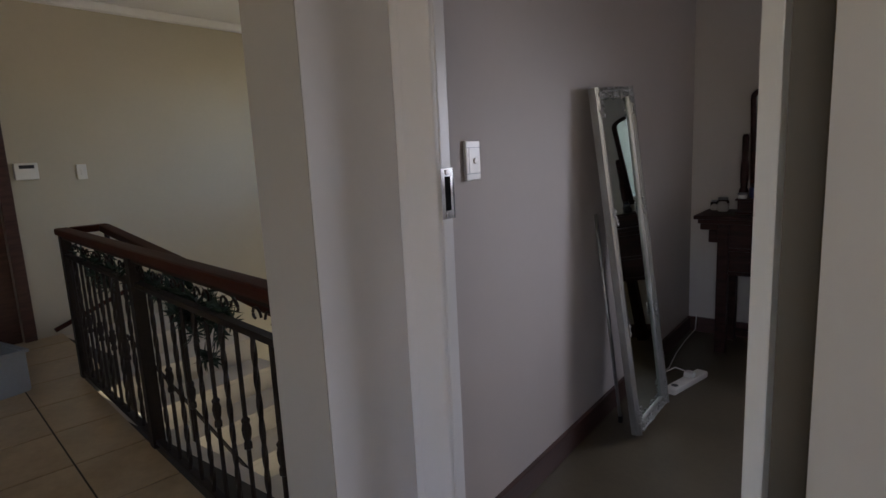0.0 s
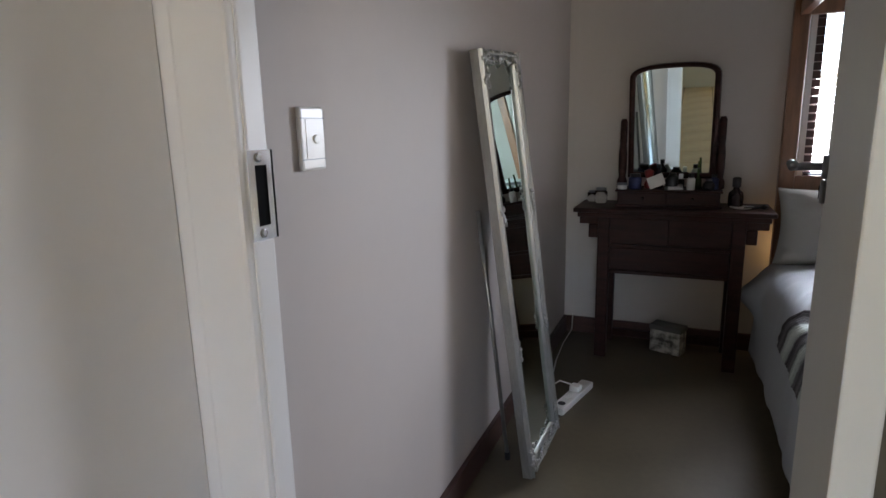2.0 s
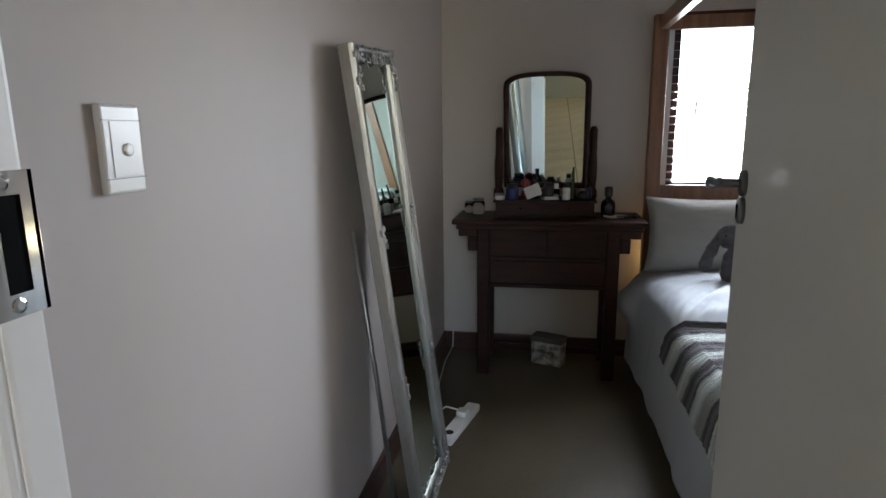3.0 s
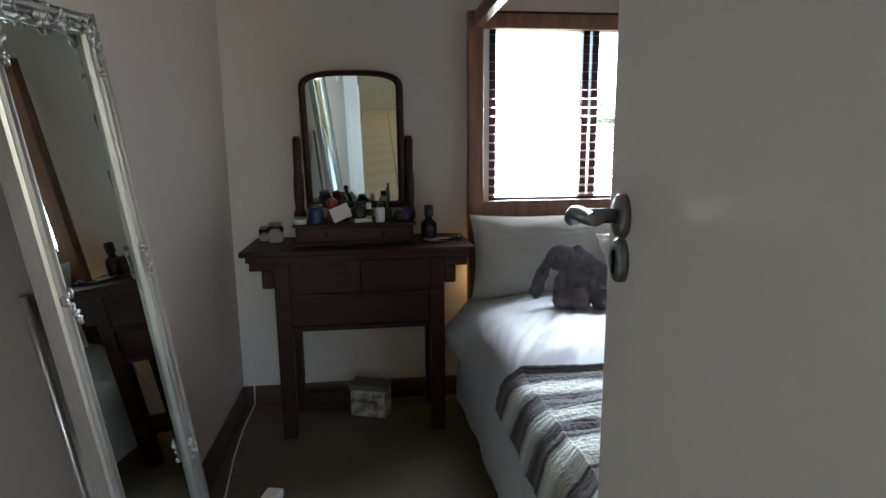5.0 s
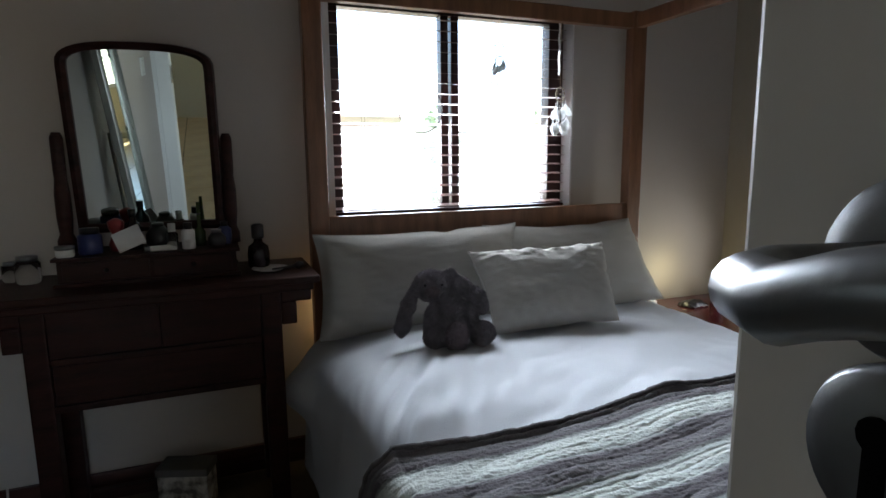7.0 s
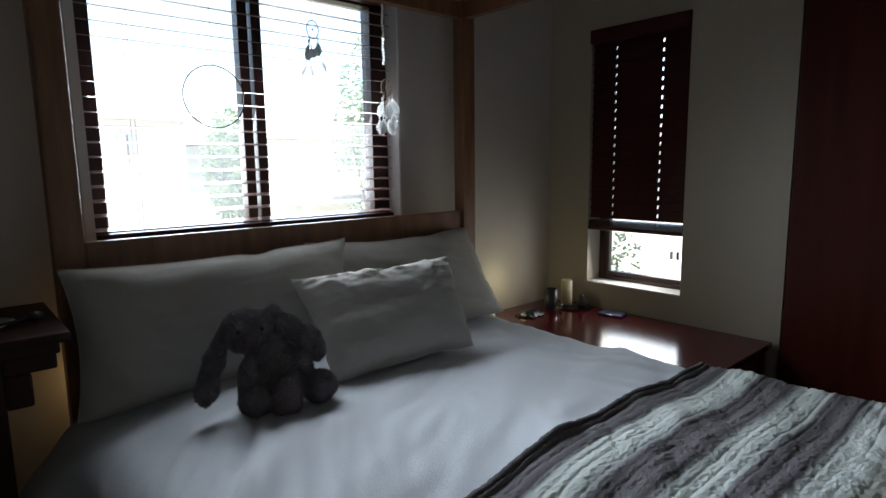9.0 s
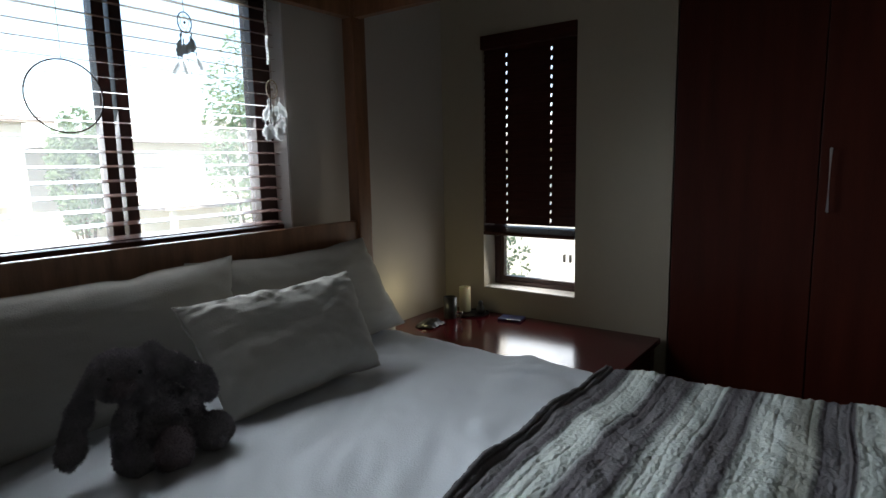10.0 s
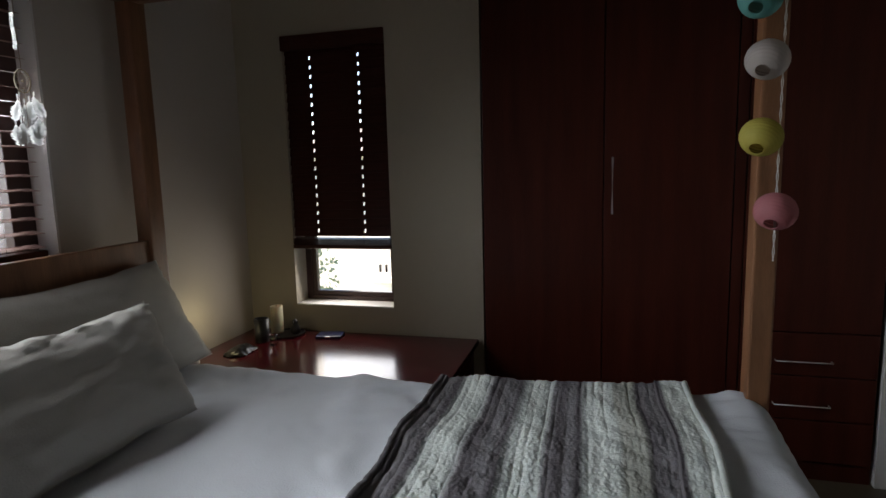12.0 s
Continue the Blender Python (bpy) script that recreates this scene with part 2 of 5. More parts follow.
M_GLASS = bpy.data.materials.new("clear_glass")
M_GLASS.use_nodes = True
set_in(M_GLASS, Base_Color=(1, 1, 1, 1), Roughness=0.02, Transmission_Weight=1.0, IOR=1.45)
M_PANE = bpy.data.materials.new("veiled_window_pane_glass")
M_PANE.use_nodes = True
_n = M_PANE.node_tree
_mix, _tr = _n.nodes.new("ShaderNodeMixShader"), _n.nodes.new("ShaderNodeBsdfTransparent")
_gl, _fr = _n.nodes.new("ShaderNodeBsdfGlossy"), _n.nodes.new("ShaderNodeFresnel")
_gl.inputs["Roughness"].default_value = 0.02
_n.links.new(_fr.outputs[0], _mix.inputs[0])
_n.links.new(_tr.outputs[0], _mix.inputs[1])
_n.links.new(_gl.outputs[0], _mix.inputs[2])
# a little translucent white in the glass imitates the haze of glare
_veil, _dm = _n.nodes.new("ShaderNodeBsdfTranslucent"), _n.nodes.new("ShaderNodeMixShader")
_veil.inputs[0].default_value, _dm.inputs[0].default_value = (0.9, 0.9, 0.9, 1), 0.045
_n.links.new(_mix.outputs[0], _dm.inputs[1])
_n.links.new(_veil.outputs[0], _dm.inputs[2])
_n.links.new(_dm.outputs[0], _n.nodes["Material Output"].inputs[0])
M_BUNNY = mat("grey_plush_fur", (0.21, 0.195, 0.21), 0.95, 0.3, 30, 0.3, 420, spec=0.1)
M_BOTTLE = mat("dark_perfume_glass", (0.02, 0.012, 0.014), 0.08, 0.2, 10, 0.0, 50)
M_WHITEP = mat("white_paper", (0.7, 0.7, 0.68), 0.7, 0.03, 8, 0.02, 100)
M_BLUE = mat("dark_blue_plastic", (0.02, 0.03, 0.11), 0.35, 0.2, 10, 0.0, 50)
M_REDP = mat("red_lacquer", (0.25, 0.03, 0.03), 0.35, 0.2, 10, 0.0, 50)
M_CANDLE = set_in(mat("cream_candle_wax", (0.55, 0.50, 0.33), 0.5, 0.05, 10, 0.02, 60), Subsurface_Weight=0.1)
M_BLACKP = mat("black_plastic", (0.012, 0.012, 0.014), 0.35, 0.2, 10, 0.02, 100)
M_GREYP = mat("grey_translucent_plastic", (0.26, 0.29, 0.32), 0.35, 0.1, 5, 0.02, 60)
M_BOXP = mat("grey_marbled_box_paper", (0.09, 0.085, 0.075), 0.7, 0.3, 22, 0.02, 60, second=(0.50, 0.48, 0.43), sharp=0.7)
M_LID = mat("dull_grey_lid_card", (0.10, 0.10, 0.095), 0.7, 0.1, 8, 0.02, 60)
M_LEAF = mat("dark_artificial_leaf", (0.022, 0.042, 0.030), 0.6, 0.5, 9, 0.05, 60, second=(0.04, 0.06, 0.045), spec=0.2)
M_LAMPY = set_in(mat("yellow_paper_lantern", (0.42, 0.37, 0.06), 0.7, 0.05, 8, 0.05, 60), Transmission_Weight=0.35)
M_LAMPW = set_in(mat("white_paper_lantern", (0.42, 0.38, 0.36), 0.7, 0.05, 8, 0.05, 60), Transmission_Weight=0.35)
M_LAMPP = set_in(mat("pink_paper_lantern", (0.42, 0.14, 0.16), 0.7, 0.05, 8, 0.05, 60), Transmission_Weight=0.35)
M_LAMPG = set_in(mat("turquoise_paper_lantern", (0.08, 0.30, 0.28), 0.7, 0.05, 8, 0.05, 60), Transmission_Weight=0.35)
M_FEATHER = mat("white_feather", (0.7, 0.7, 0.68), 0.9, 0.08, 12, 0.1, 160)
M_GREYF = mat("grey_feather", (0.42, 0.46, 0.48), 0.9, 0.15, 12, 0.1, 160)
for _m in (M_FEATHER, M_GREYF):
    _n = _m.node_tree
    _mix, _tl = _n.nodes.new("ShaderNodeMixShader"), _n.nodes.new("ShaderNodeBsdfTranslucent")
    _tl.inputs[0].default_value, _mix.inputs[0].default_value = (0.8, 0.82, 0.82, 1), 0.45
    _n.links.new(_n.nodes["Principled BSDF"].outputs[0], _mix.inputs[1])
    _n.links.new(_tl.outputs[0], _mix.inputs[2])
    _n.links.new(_mix.outputs[0], _n.nodes["Material Output"].inputs[0])
M_TWINE = mat("pale_brown_twine", (0.30, 0.25, 0.18), 0.9, 0.15, 12, 0.1, 160)
M_STONE = mat("pale_stair_tile", (0.56, 0.51, 0.43), 0.4, 0.1, 4, 0.02, 40)
M_DIM = mat("curtained_far_window", (0.30, 0.33, 0.34), 0.3, 0.1, 2, 0.0, 20)
M_HOUSE = mat("pale_render_wall", (0.72, 0.68, 0.60), 0.9, 0.06, 2, 0.05, 20)
M_BRICK = mat("weathered_brick", (0.48, 0.36, 0.30), 0.9, 0.25, 4, 0.1, 20)
M_ROOF = mat("grey_brown_roof_tile", (0.22, 0.19, 0.17), 0.8, 0.2, 3, 0.1, 20, stretch=(1, 1, 8))
M_GRASS = mat("dry_garden_ground", (0.10, 0.11, 0.05), 0.95, 0.3, 0.7, 0.1, 10, second=(0.2, 0.17, 0.1))
M_TREE = mat("tree_foliage", (0.10, 0.14, 0.08), 0.8, 0.3, 2, 0.05, 20, second=(0.16, 0.22, 0.13), spec=0.2)
_n = M_TREE.node_tree
_mix, _tl = _n.nodes.new("ShaderNodeMixShader"), _n.nodes.new("ShaderNodeBsdfTranslucent")
_tl.inputs[0].default_value = (0.30, 0.42, 0.24, 1)
_mix.inputs[0].default_value = 0.5
_n.links.new(_n.nodes["Principled BSDF"].outputs[0], _mix.inputs[1])
_n.links.new(_tl.outputs[0], _mix.inputs[2])
_n.links.new(_mix.outputs[0], _n.nodes["Material Output"].inputs[0])
M_TRUNK = mat("tree_bark", (0.12, 0.09, 0.06), 0.9, 0.3, 8, 0.2, 30)
M_BULB = bpy.data.materials.new("warm_led_lamp_glass")
M_BULB.use_nodes = True
set_in(M_BULB, Base_Color=(0.3, 0.3, 0.28, 1), Emission_Color=(0.9, 0.95, 1.0, 1), Emission_Strength=0.08)

# striped throw
M_THROW = mat("striped_fleece_throw", (0.3, 0.3, 0.3), 0.95, 0.3, 20, 0.9, 240, spec=0.1)
_n = M_THROW.node_tree
_tc, _sp = _n.nodes.new("ShaderNodeUVMap"), _n.nodes.new("ShaderNodeSeparateXYZ")
_ns, _ma, _rp = _n.nodes.new("ShaderNodeTexNoise"), _n.nodes.new("ShaderNodeMath"), _n.nodes.new("ShaderNodeValToRGB")
_mp = _n.nodes.new("ShaderNodeMapping")
_mp.inputs["Scale"].default_value = (3, 40, 1)
_ns.inputs["Scale"].default_value, _ns.inputs["Detail"].default_value = 2.2, 6
_n.links.new(_tc.outputs[0], _mp.inputs[0])
_n.links.new(_mp.outputs[0], _ns.inputs[0])
_n.links.new(_tc.outputs[0], _sp.inputs[0])
_ma.operation, _ma.inputs[1].default_value = "MULTIPLY_ADD", 0.022
_n.links.new(_ns.outputs[0], _ma.inputs[0])
_n.links.new(_sp.outputs[1], _ma.inputs[2])
_n.links.new(_ma.outputs[0], _rp.inputs[0])
DK, MD, LT, WH = (0.078, 0.071, 0.078), (0.18, 0.175, 0.185), (0.44, 0.48, 0.465), (0.60, 0.65, 0.62)
SP = (0.30, 0.31, 0.28)
STRIPES = [(0.0, DK), (0.05, MD), (0.10, DK), (0.125, LT), (0.17, WH), (0.22, LT), (0.245, MD), (0.26, DK), (0.33, MD), (0.36, DK), (0.40, LT), (0.43, WH), (0.46, LT), (0.485, LT),
           (0.50, MD), (0.53, DK), (0.57, MD), (0.60, DK), (0.625, LT), (0.67, WH), (0.715, LT), (0.73, SP), (0.79, SP), (0.81, DK), (0.85, MD), (0.895, DK), (0.91, WH), (0.945, LT), (0.955, WH)]
while len(_rp.color_ramp.elements) < len(STRIPES):
    _rp.color_ramp.elements.new(0.5)
for e, (p, c) in zip(_rp.color_ramp.elements, STRIPES):
    e.position, e.color = p + 0.011, (*c, 1)
_n.links.new(_rp.outputs[0], _n.nodes["Principled BSDF"].inputs["Base Color"])


M_HEM = mat("dark_fleece_hem", (0.085, 0.078, 0.083), 0.95, 0.3, 30, 0.9, 240, second=(0.15, 0.145, 0.15), spec=0.1)
M_HEM2 = mat("pale_fleece_hem", (0.42, 0.46, 0.44), 0.95, 0.2, 30, 0.9, 240, second=(0.55, 0.60, 0.57), spec=0.1)
M_NOSE = mat("pinkish_grey_plush", (0.20, 0.165, 0.18), 0.95, 0.2, 30, 0.3, 300, spec=0.1)


# ---- soft shapes ----
def sheet(bm, nu, nv, fn, uv=False):
    """A grid of points fn(u, v), u and v from 0 to 1."""
    rows = [[bm.verts.new(fn(i / nu, j / nv)) for i in range(nu + 1)] for j in range(nv + 1)]
    layer = bm.loops.layers.uv.new("uv") if uv else None
    for j in range(nv):
        for i in range(nu):
            f = bm.faces.new((rows[j][i], rows[j][i + 1], rows[j + 1][i + 1], rows[j + 1][i]))
            if layer:
                for loop, (a, b) in zip(f.loops, ((i, j), (i + 1, j), (i + 1, j + 1), (i, j + 1))):
                    loop[layer].uv = (a / nu, b / nv)


def nz(x, y, z, s):
    return noise.noise(Vector((x * s, y * s, z * s)))


def pillow(name, label, m, w, h, t, seed, flare=0.0, dents=(), crumple=0.0):
    """dents: (place along the top, width, depth) of the dips in the top edge; crumple: depth of the creases below it."""
    ob = tagged(new(name), label, "pillow")
    ob.matrix_basis = m
    n = 84

    def f(u, v, side=1):
        a, b = 2 * u - 1, 2 * v - 1
        top = (0.5 + 0.5 * b) ** 3
        pinch = 1 - 0.075 * (1 - a * a) * top
        for at, wide, deep in dents:
            pinch -= deep * math.exp(-((a - at) / wide) ** 2) * top
        pin2 = 1 - 0.06 * (1 - b * b) * abs(a) ** 3
        fat = max(0.0, (1 - a ** 4)) ** 0.55 * max(0.0, (1 - b ** 4)) ** 0.55
        wr = 0.006 * nz(a + seed, b, 0.0, 3.2) + 0.004 * nz(a * 1.5 + seed, b * 3, 4.0, 6) + 0.012 * max(0, b - 0.55) * nz(a * 3 + seed, b * 1.5, 2.0, 3.4)
        wr += 0.004 * (1 - abs(nz(a * 2.2 + b * 1.4 + seed, b * 0.8 - a * 0.4, 3.0, 2.6)) * 3) * (abs(a) ** 2 + 0.2)
        if crumple:
            wr += crumple * max(0.0, b - 0.5) * (abs(nz(a * 3.2 + seed + b * 2, b * 2.6, 7.0, 2.2)) * 2.4 - 0.5 + 0.6 * abs(nz(a * 5 + b * 3, b * 4, seed, 2.6)))
        return (a * w / 2 * pin2 + flare * (1 - v) * a, side * (t / 2 * fat + (wr if fat > 0.02 else 0)), (b * pinch + 1) * h / 2 + 0.008 * nz(a, seed, b, 2.5))
    bm = bmesh.new()
    sheet(bm, n, n, f)
    sheet(bm, n // 2, n // 2, lambda u, v: f(u, v, -1))
    part("cover", bm, M_PILLOW, ob, smooth=True)
    bm = bmesh.new()
    rim = [(q / 40, 0.0) for q in range(40)] + [(1.0, q / 40) for q in range(40)] + [(1 - q / 40, 1.0) for q in range(40)] + [(0.0, 1 - q / 40) for q in range(41)]
    tube(bm, [f(u, v) for u, v in rim], 0.0022, 5)
    part("seam", bm, M_PILLOW, ob, smooth=True)
    return ob


# ---- stairwell and landing ----
def stairwell():
    d = Vector((-0.988, 0.151, 0))
    a0 = Vector((-1.25, 0.795, 0))
    ang = math.degrees(math.atan2(d.y, d.x))
    rail = thing("balustrade", "black twisted wrought-iron balustrade with a wooden handrail by the stairwell", "balustrade", tuple(a0), turn=ang)
    L = 2.56
    bm = bmesh.new()
    box(bm, -0.05, L + 0.05, -0.038, 0.038, 0.865, 0.905, bevel=0.012)
    part("handrail", bm, M_RAIL, rail, "varnished dark wooden handrail")
    bpart("top_bar", (0, L, -0.016, 0.016, 0.735, 0.757), M_IRON, rail)
    bpart("upper_bar", (0, L, -0.016, 0.016, 0.845, 0.865), M_IRON, rail)
    bpart("bottom_bar", (0, L, -0.016, 0.016, 0.02, 0.04), M_IRON, rail)
    for x in (1.28, L - 0.01):
        bpart("post", (x - 0.027, x + 0.027, -0.027, 0.027, 0, 0.862), M_IRON, rail, 0.003)
    twist, knuckle = bmesh.new(), bmesh.new()
    last = None
    for k in range(64):
        z, a = 0.04 + k * 0.695 / 63, k * 0.21
        ring = [twist.verts.new((0.0098 * math.cos(a + q * math.pi / 2), 0.0098 * math.sin(a + q * math.pi / 2), z)) for q in range(4)]
        if last:
            for q in range(4):
                twist.faces.new((last[q], last[(q + 1) % 4], ring[(q + 1) % 4], ring[q]))
        last = ring
    prof = [(0.008, 0.04), (0.008, 0.33), (0.014, 0.335), (0.014, 0.35), (0.010, 0.36), (0.015, 0.38), (0.0165, 0.40), (0.012, 0.42), (0.015, 0.43), (0.008, 0.44), (0.008, 0.735)]
    lathe(knuckle, prof, 8)
    me1, me2 = finish("baluster_twisted", twist, M_IRON), finish("baluster_plain", knuckle, M_IRON)
    k = 0
    x = 0.09
    while x < L - 0.06:
        if abs(x - 1.28) > 0.05:
            ob = new("baluster", me1 if k % 2 else me2)
            ob.parent, ob.matrix_basis = rail, Matrix.Translation((x, 0, 0))
            k += 1
        x += 0.114
    for i in range(11):
        bm = bmesh.new()
        x0 = 0.12 + i * 0.22
        for s in (-1, 1):
            pts = []
            for q in range(20):
                a = q / 19 * 4.2
                r = 0.034 * (1 - q / 26)
                pts.append((x0 + s * (0.045 - r * math.cos(a)), 0, 0.80 + r * math.sin(a)))
            tube(bm, pts, 0.0045, 5)
        part("scroll", bm, M_IRON, rail, smooth=True)
    # garland
    gar = thing("garland", "dark green artificial leaf garland wound along the balustrade", "garland", tuple(a0), turn=ang)
    rnd = random.Random(4)
    bm = bmesh.new()
    tube(bm, [(0.35 + i * 0.1, -0.03 - 0.02 * math.sin(i * 1.9), 0.79 + 0.045 * math.sin(i * 1.3)) for i in range(23)], 0.006, 5)
    part("stem", bm, M_LEAF, gar)
    bm = bmesh.new()
    for c in range(80):
        cx = rnd.uniform(0.62, 0.86) if c % 6 == 0 else 0.40 + 2.15 * rnd.random()
        big = 1.35 if 0.5 < cx < 1.0 else 1.0
        cz = 0.80 - 0.10 * rnd.random() - (0.20 * rnd.random() ** 1.5 if 0.58 < cx < 0.9 else 0.10 * rnd.random() ** 3)
        cy = rnd.uniform(-0.09, 0.0)
        for l in range(20):
            v = Vector((rnd.gauss(0, 1), rnd.gauss(0, 0.7), rnd.gauss(-0.15, 0.9))).normalized()
            ln, wd = rnd.uniform(0.03, 0.062) * big, rnd.uniform(0.005, 0.010) * big
            side = v.cross(Vector((rnd.random(), rnd.random(), 1))).normalized() * wd
            nrm = v.cross(side).normalized() * 0.004
            p = Vector((cx, cy, cz))
            q = [p, p + v * ln * 0.45 + side, p + v * ln, p + v * ln * 0.45 - side, p + v * ln * 0.45 + nrm]
            vs = [bm.verts.new(k) for k in q]
            for a, b in ((0, 1), (1, 2), (2, 3), (3, 0)):
                bm.faces.new((vs[a], vs[b], vs[4]))
    tagged(part("foliage", bm, M_LEAF, gar), kind="stuff")
    # stairs
    st = thing("staircase", "pale tiled staircase going down behind the balustrade", "stairs", (0, 0, 0))
    for k in range(9):
        x = -4.3 + 0.28 * k
        z = -0.175 * (k + 1)
        bpart("tread", (x, x + 0.30, 1.45, 2.5, z - 0.03, z), M_STONE, st, 0.004)
        bpart("riser", (x + 0.285, x + 0.30, 1.45, 2.5, z - 0.175, z - 0.031), M_DARK if k == 5 else M_STONE, st, 0.001)
    bpart("landing_slab", (-4.94, -4.3, 1.45, 2.5, -0.2, -0.02), M_STONE, st, 0.003)
    bm = bmesh.new()
    tube(bm, [(-4.93, 1.42, 0.04), (-4.93, 1.75, 0.155), (-4.93, 2.05, 0.26)], 0.018, 6)
    part("wall_string", bm, M_RAIL, st)
    hr = thing("stair_handrail", "varnished dark wooden handrail doubling back down the stairs behind the balustrade", "handrail", tuple(a0), turn=ang)
    bm = bmesh.new()
    box(bm, L - 0.02, L + 0.05, -0.24, -0.040, 0.865, 0.905, bevel=0.010)
    part("corner_rail", bm, M_RAIL, hr)
    bm = bmesh.new()
    box(bm, -1.36, 1.36, -0.033, 0.033, -0.02, 0.02, bevel=0.010)
    part("rail", bm, M_RAIL, hr, m=Matrix.Translation((L - 1.33, -0.215, 0.885 - 0.105)) @ Matrix.Rotation(radians(-4.4), 4, "Y"))
    for x in (L - 0.03, 1.45, 0.35):
        bpart("post", (x - 0.012, x + 0.012, -0.227, -0.203, -0.5, 0.66 + 0.077 * x), M_IRON, hr, 0.002)
    bm = bmesh.new()
    tube(bm, [(-4.2, 1.62, 0.06), (-2.0, 1.5, -0.72)], 0.012, 6)
    part("lower_bar", bm, M_IRON, st)
    structure("stair_pit_floor", [(-5.1, -1.1, 1.05, 4.3, -2.9, -2.8)], M_STONE, label="pale floor below the stairs")
    structure("landing_edge", [(-4.0, -1.3, 1.03, 1.10, -0.35, -0.006)], M_STONE, label="pale edge of the landing")


def hall_things():
    th = thing("thermostat", "white wall-mounted alarm keypad with a grey display on the yellow wall", "keypad", (-4.95, 1.33, 1.18))
    bpart("housing", (0.0, 0.03, 0, 0.15, 0, 0.12), M_PLASTIC, th, 0.006)
    bpart("display", (0.03, 0.033, 0.03, 0.125, 0.08, 0.105), M_BLACKP, th, 0.001)
    sw = thing("landing_light_switch", "small white light switch on the yellow stairwell wall", "light switch", (-4.95, 1.74, 1.16))
    bpart("plate", (0, 0.012, 0, 0.07, 0, 0.115), M_PLASTIC, sw, 0.004)
    bpart("rocker", (0.012, 0.018, 0.025, 0.045, 0.035, 0.08), M_PLASTIC, sw, 0.002)
    cr = thing("storage_crate", "grey translucent plastic storage crate on the tiled landing", "crate", (-3.82, 0.91, 0.0), turn=188)
    bm = bmesh.new()
    for d in ((0, 0.5, 0, 0.006, 0.01, 0.235), (0, 0.5, 0.354, 0.36, 0.01, 0.235), (0, 0.006, 0.006, 0.354, 0.01, 0.235), (0.494, 0.5, 0.006, 0.354, 0.01, 0.235), (0.006, 0.494, 0.006, 0.354, 0, 0.012)):
        box(bm, *d)
    part("tub", bm, M_GREYP, cr)
    bm = bmesh.new()
    for d in ((-0.015, 0.515, -0.015, 0, 0.23, 0.25), (-0.015, 0.515, 0.36, 0.375, 0.23, 0.25), (-0.015, 0, 0, 0.36, 0.23, 0.25), (0.5, 0.515, 0, 0.36, 0.23, 0.25)):
        box(bm, *d, bevel=0.003)
    part("rim", bm, M_GREYP, cr)
    sh = thing("black_shoe", "black shoe lying on top of the grey storage crate", "shoe", (-4.04, 0.74, 0.25), turn=150)
    bm = bmesh.new()
    sheet(bm, 16, 10, lambda u, v: (0.27 * u - 0.13, 0.045 * math.cos(2 * math.pi * v) * (0.6 + 0.4 * math.sin(math.pi * u)), 0.03 + (0.03 + 0.02 * (1 - u)) * math.sin(2 * math.pi * v)))
    part("upper", bm, M_BLACKP, sh, smooth=True)
    bpart("sole", (-0.14, 0.15, -0.045, 0.045, 0.0, 0.016), M_BLACKP, sh, 0.005)
    dr = thing("door_3", "dark brown wooden door and frame in the yellow stairwell wall", "door", (-4.95, 1.3, 0))
    dr["kind"] = "structure"
    bpart("frame_post", (-0.08, 0.025, -0.08, 0.0, 0, 2.1), M_SKIRT, dr, 0.004)
    bpart("frame_head", (-0.08, 0.025, -1.0, -0.08, 2.02, 2.1), M_SKIRT, dr, 0.004)
    bpart("leaf", (-0.06, -0.02, -0.98, -0.082, 0, 2.018), M_SKIRT, dr, 0.003)
    bpart("panel", (-0.018, -0.008, -0.85, -0.2, 0.2, 0.9), M_SKIRT, dr, 0.004)
    bpart("panel", (-0.018, -0.008, -0.85, -0.2, 1.05, 1.85), M_SKIRT, dr, 0.004)
    structure("cornice", [(-4.95, -4.87, -0.2, 4.2, 2.43, 2.5)], M_CEIL, 0.02, label="white cornice under the landing ceiling")
    # bright window at the corridor end
    w = tagged(new("window_3"), "white-framed corridor window", kind="structure")
    for d in ((-0.1, 1.5, -3.66, -3.61, 0.7, 0.75), (-0.1, 1.5, -3.66, -3.61, 2.15, 2.2), (-0.1, -0.05, -3.66, -3.61, 0.75, 2.15), (1.45, 1.5, -3.66, -3.61, 0.75, 2.15), (0.68, 0.72, -3.66, -3.61, 0.75, 2.15)):
        bpart("window_frame", d, M_TRIM, w)


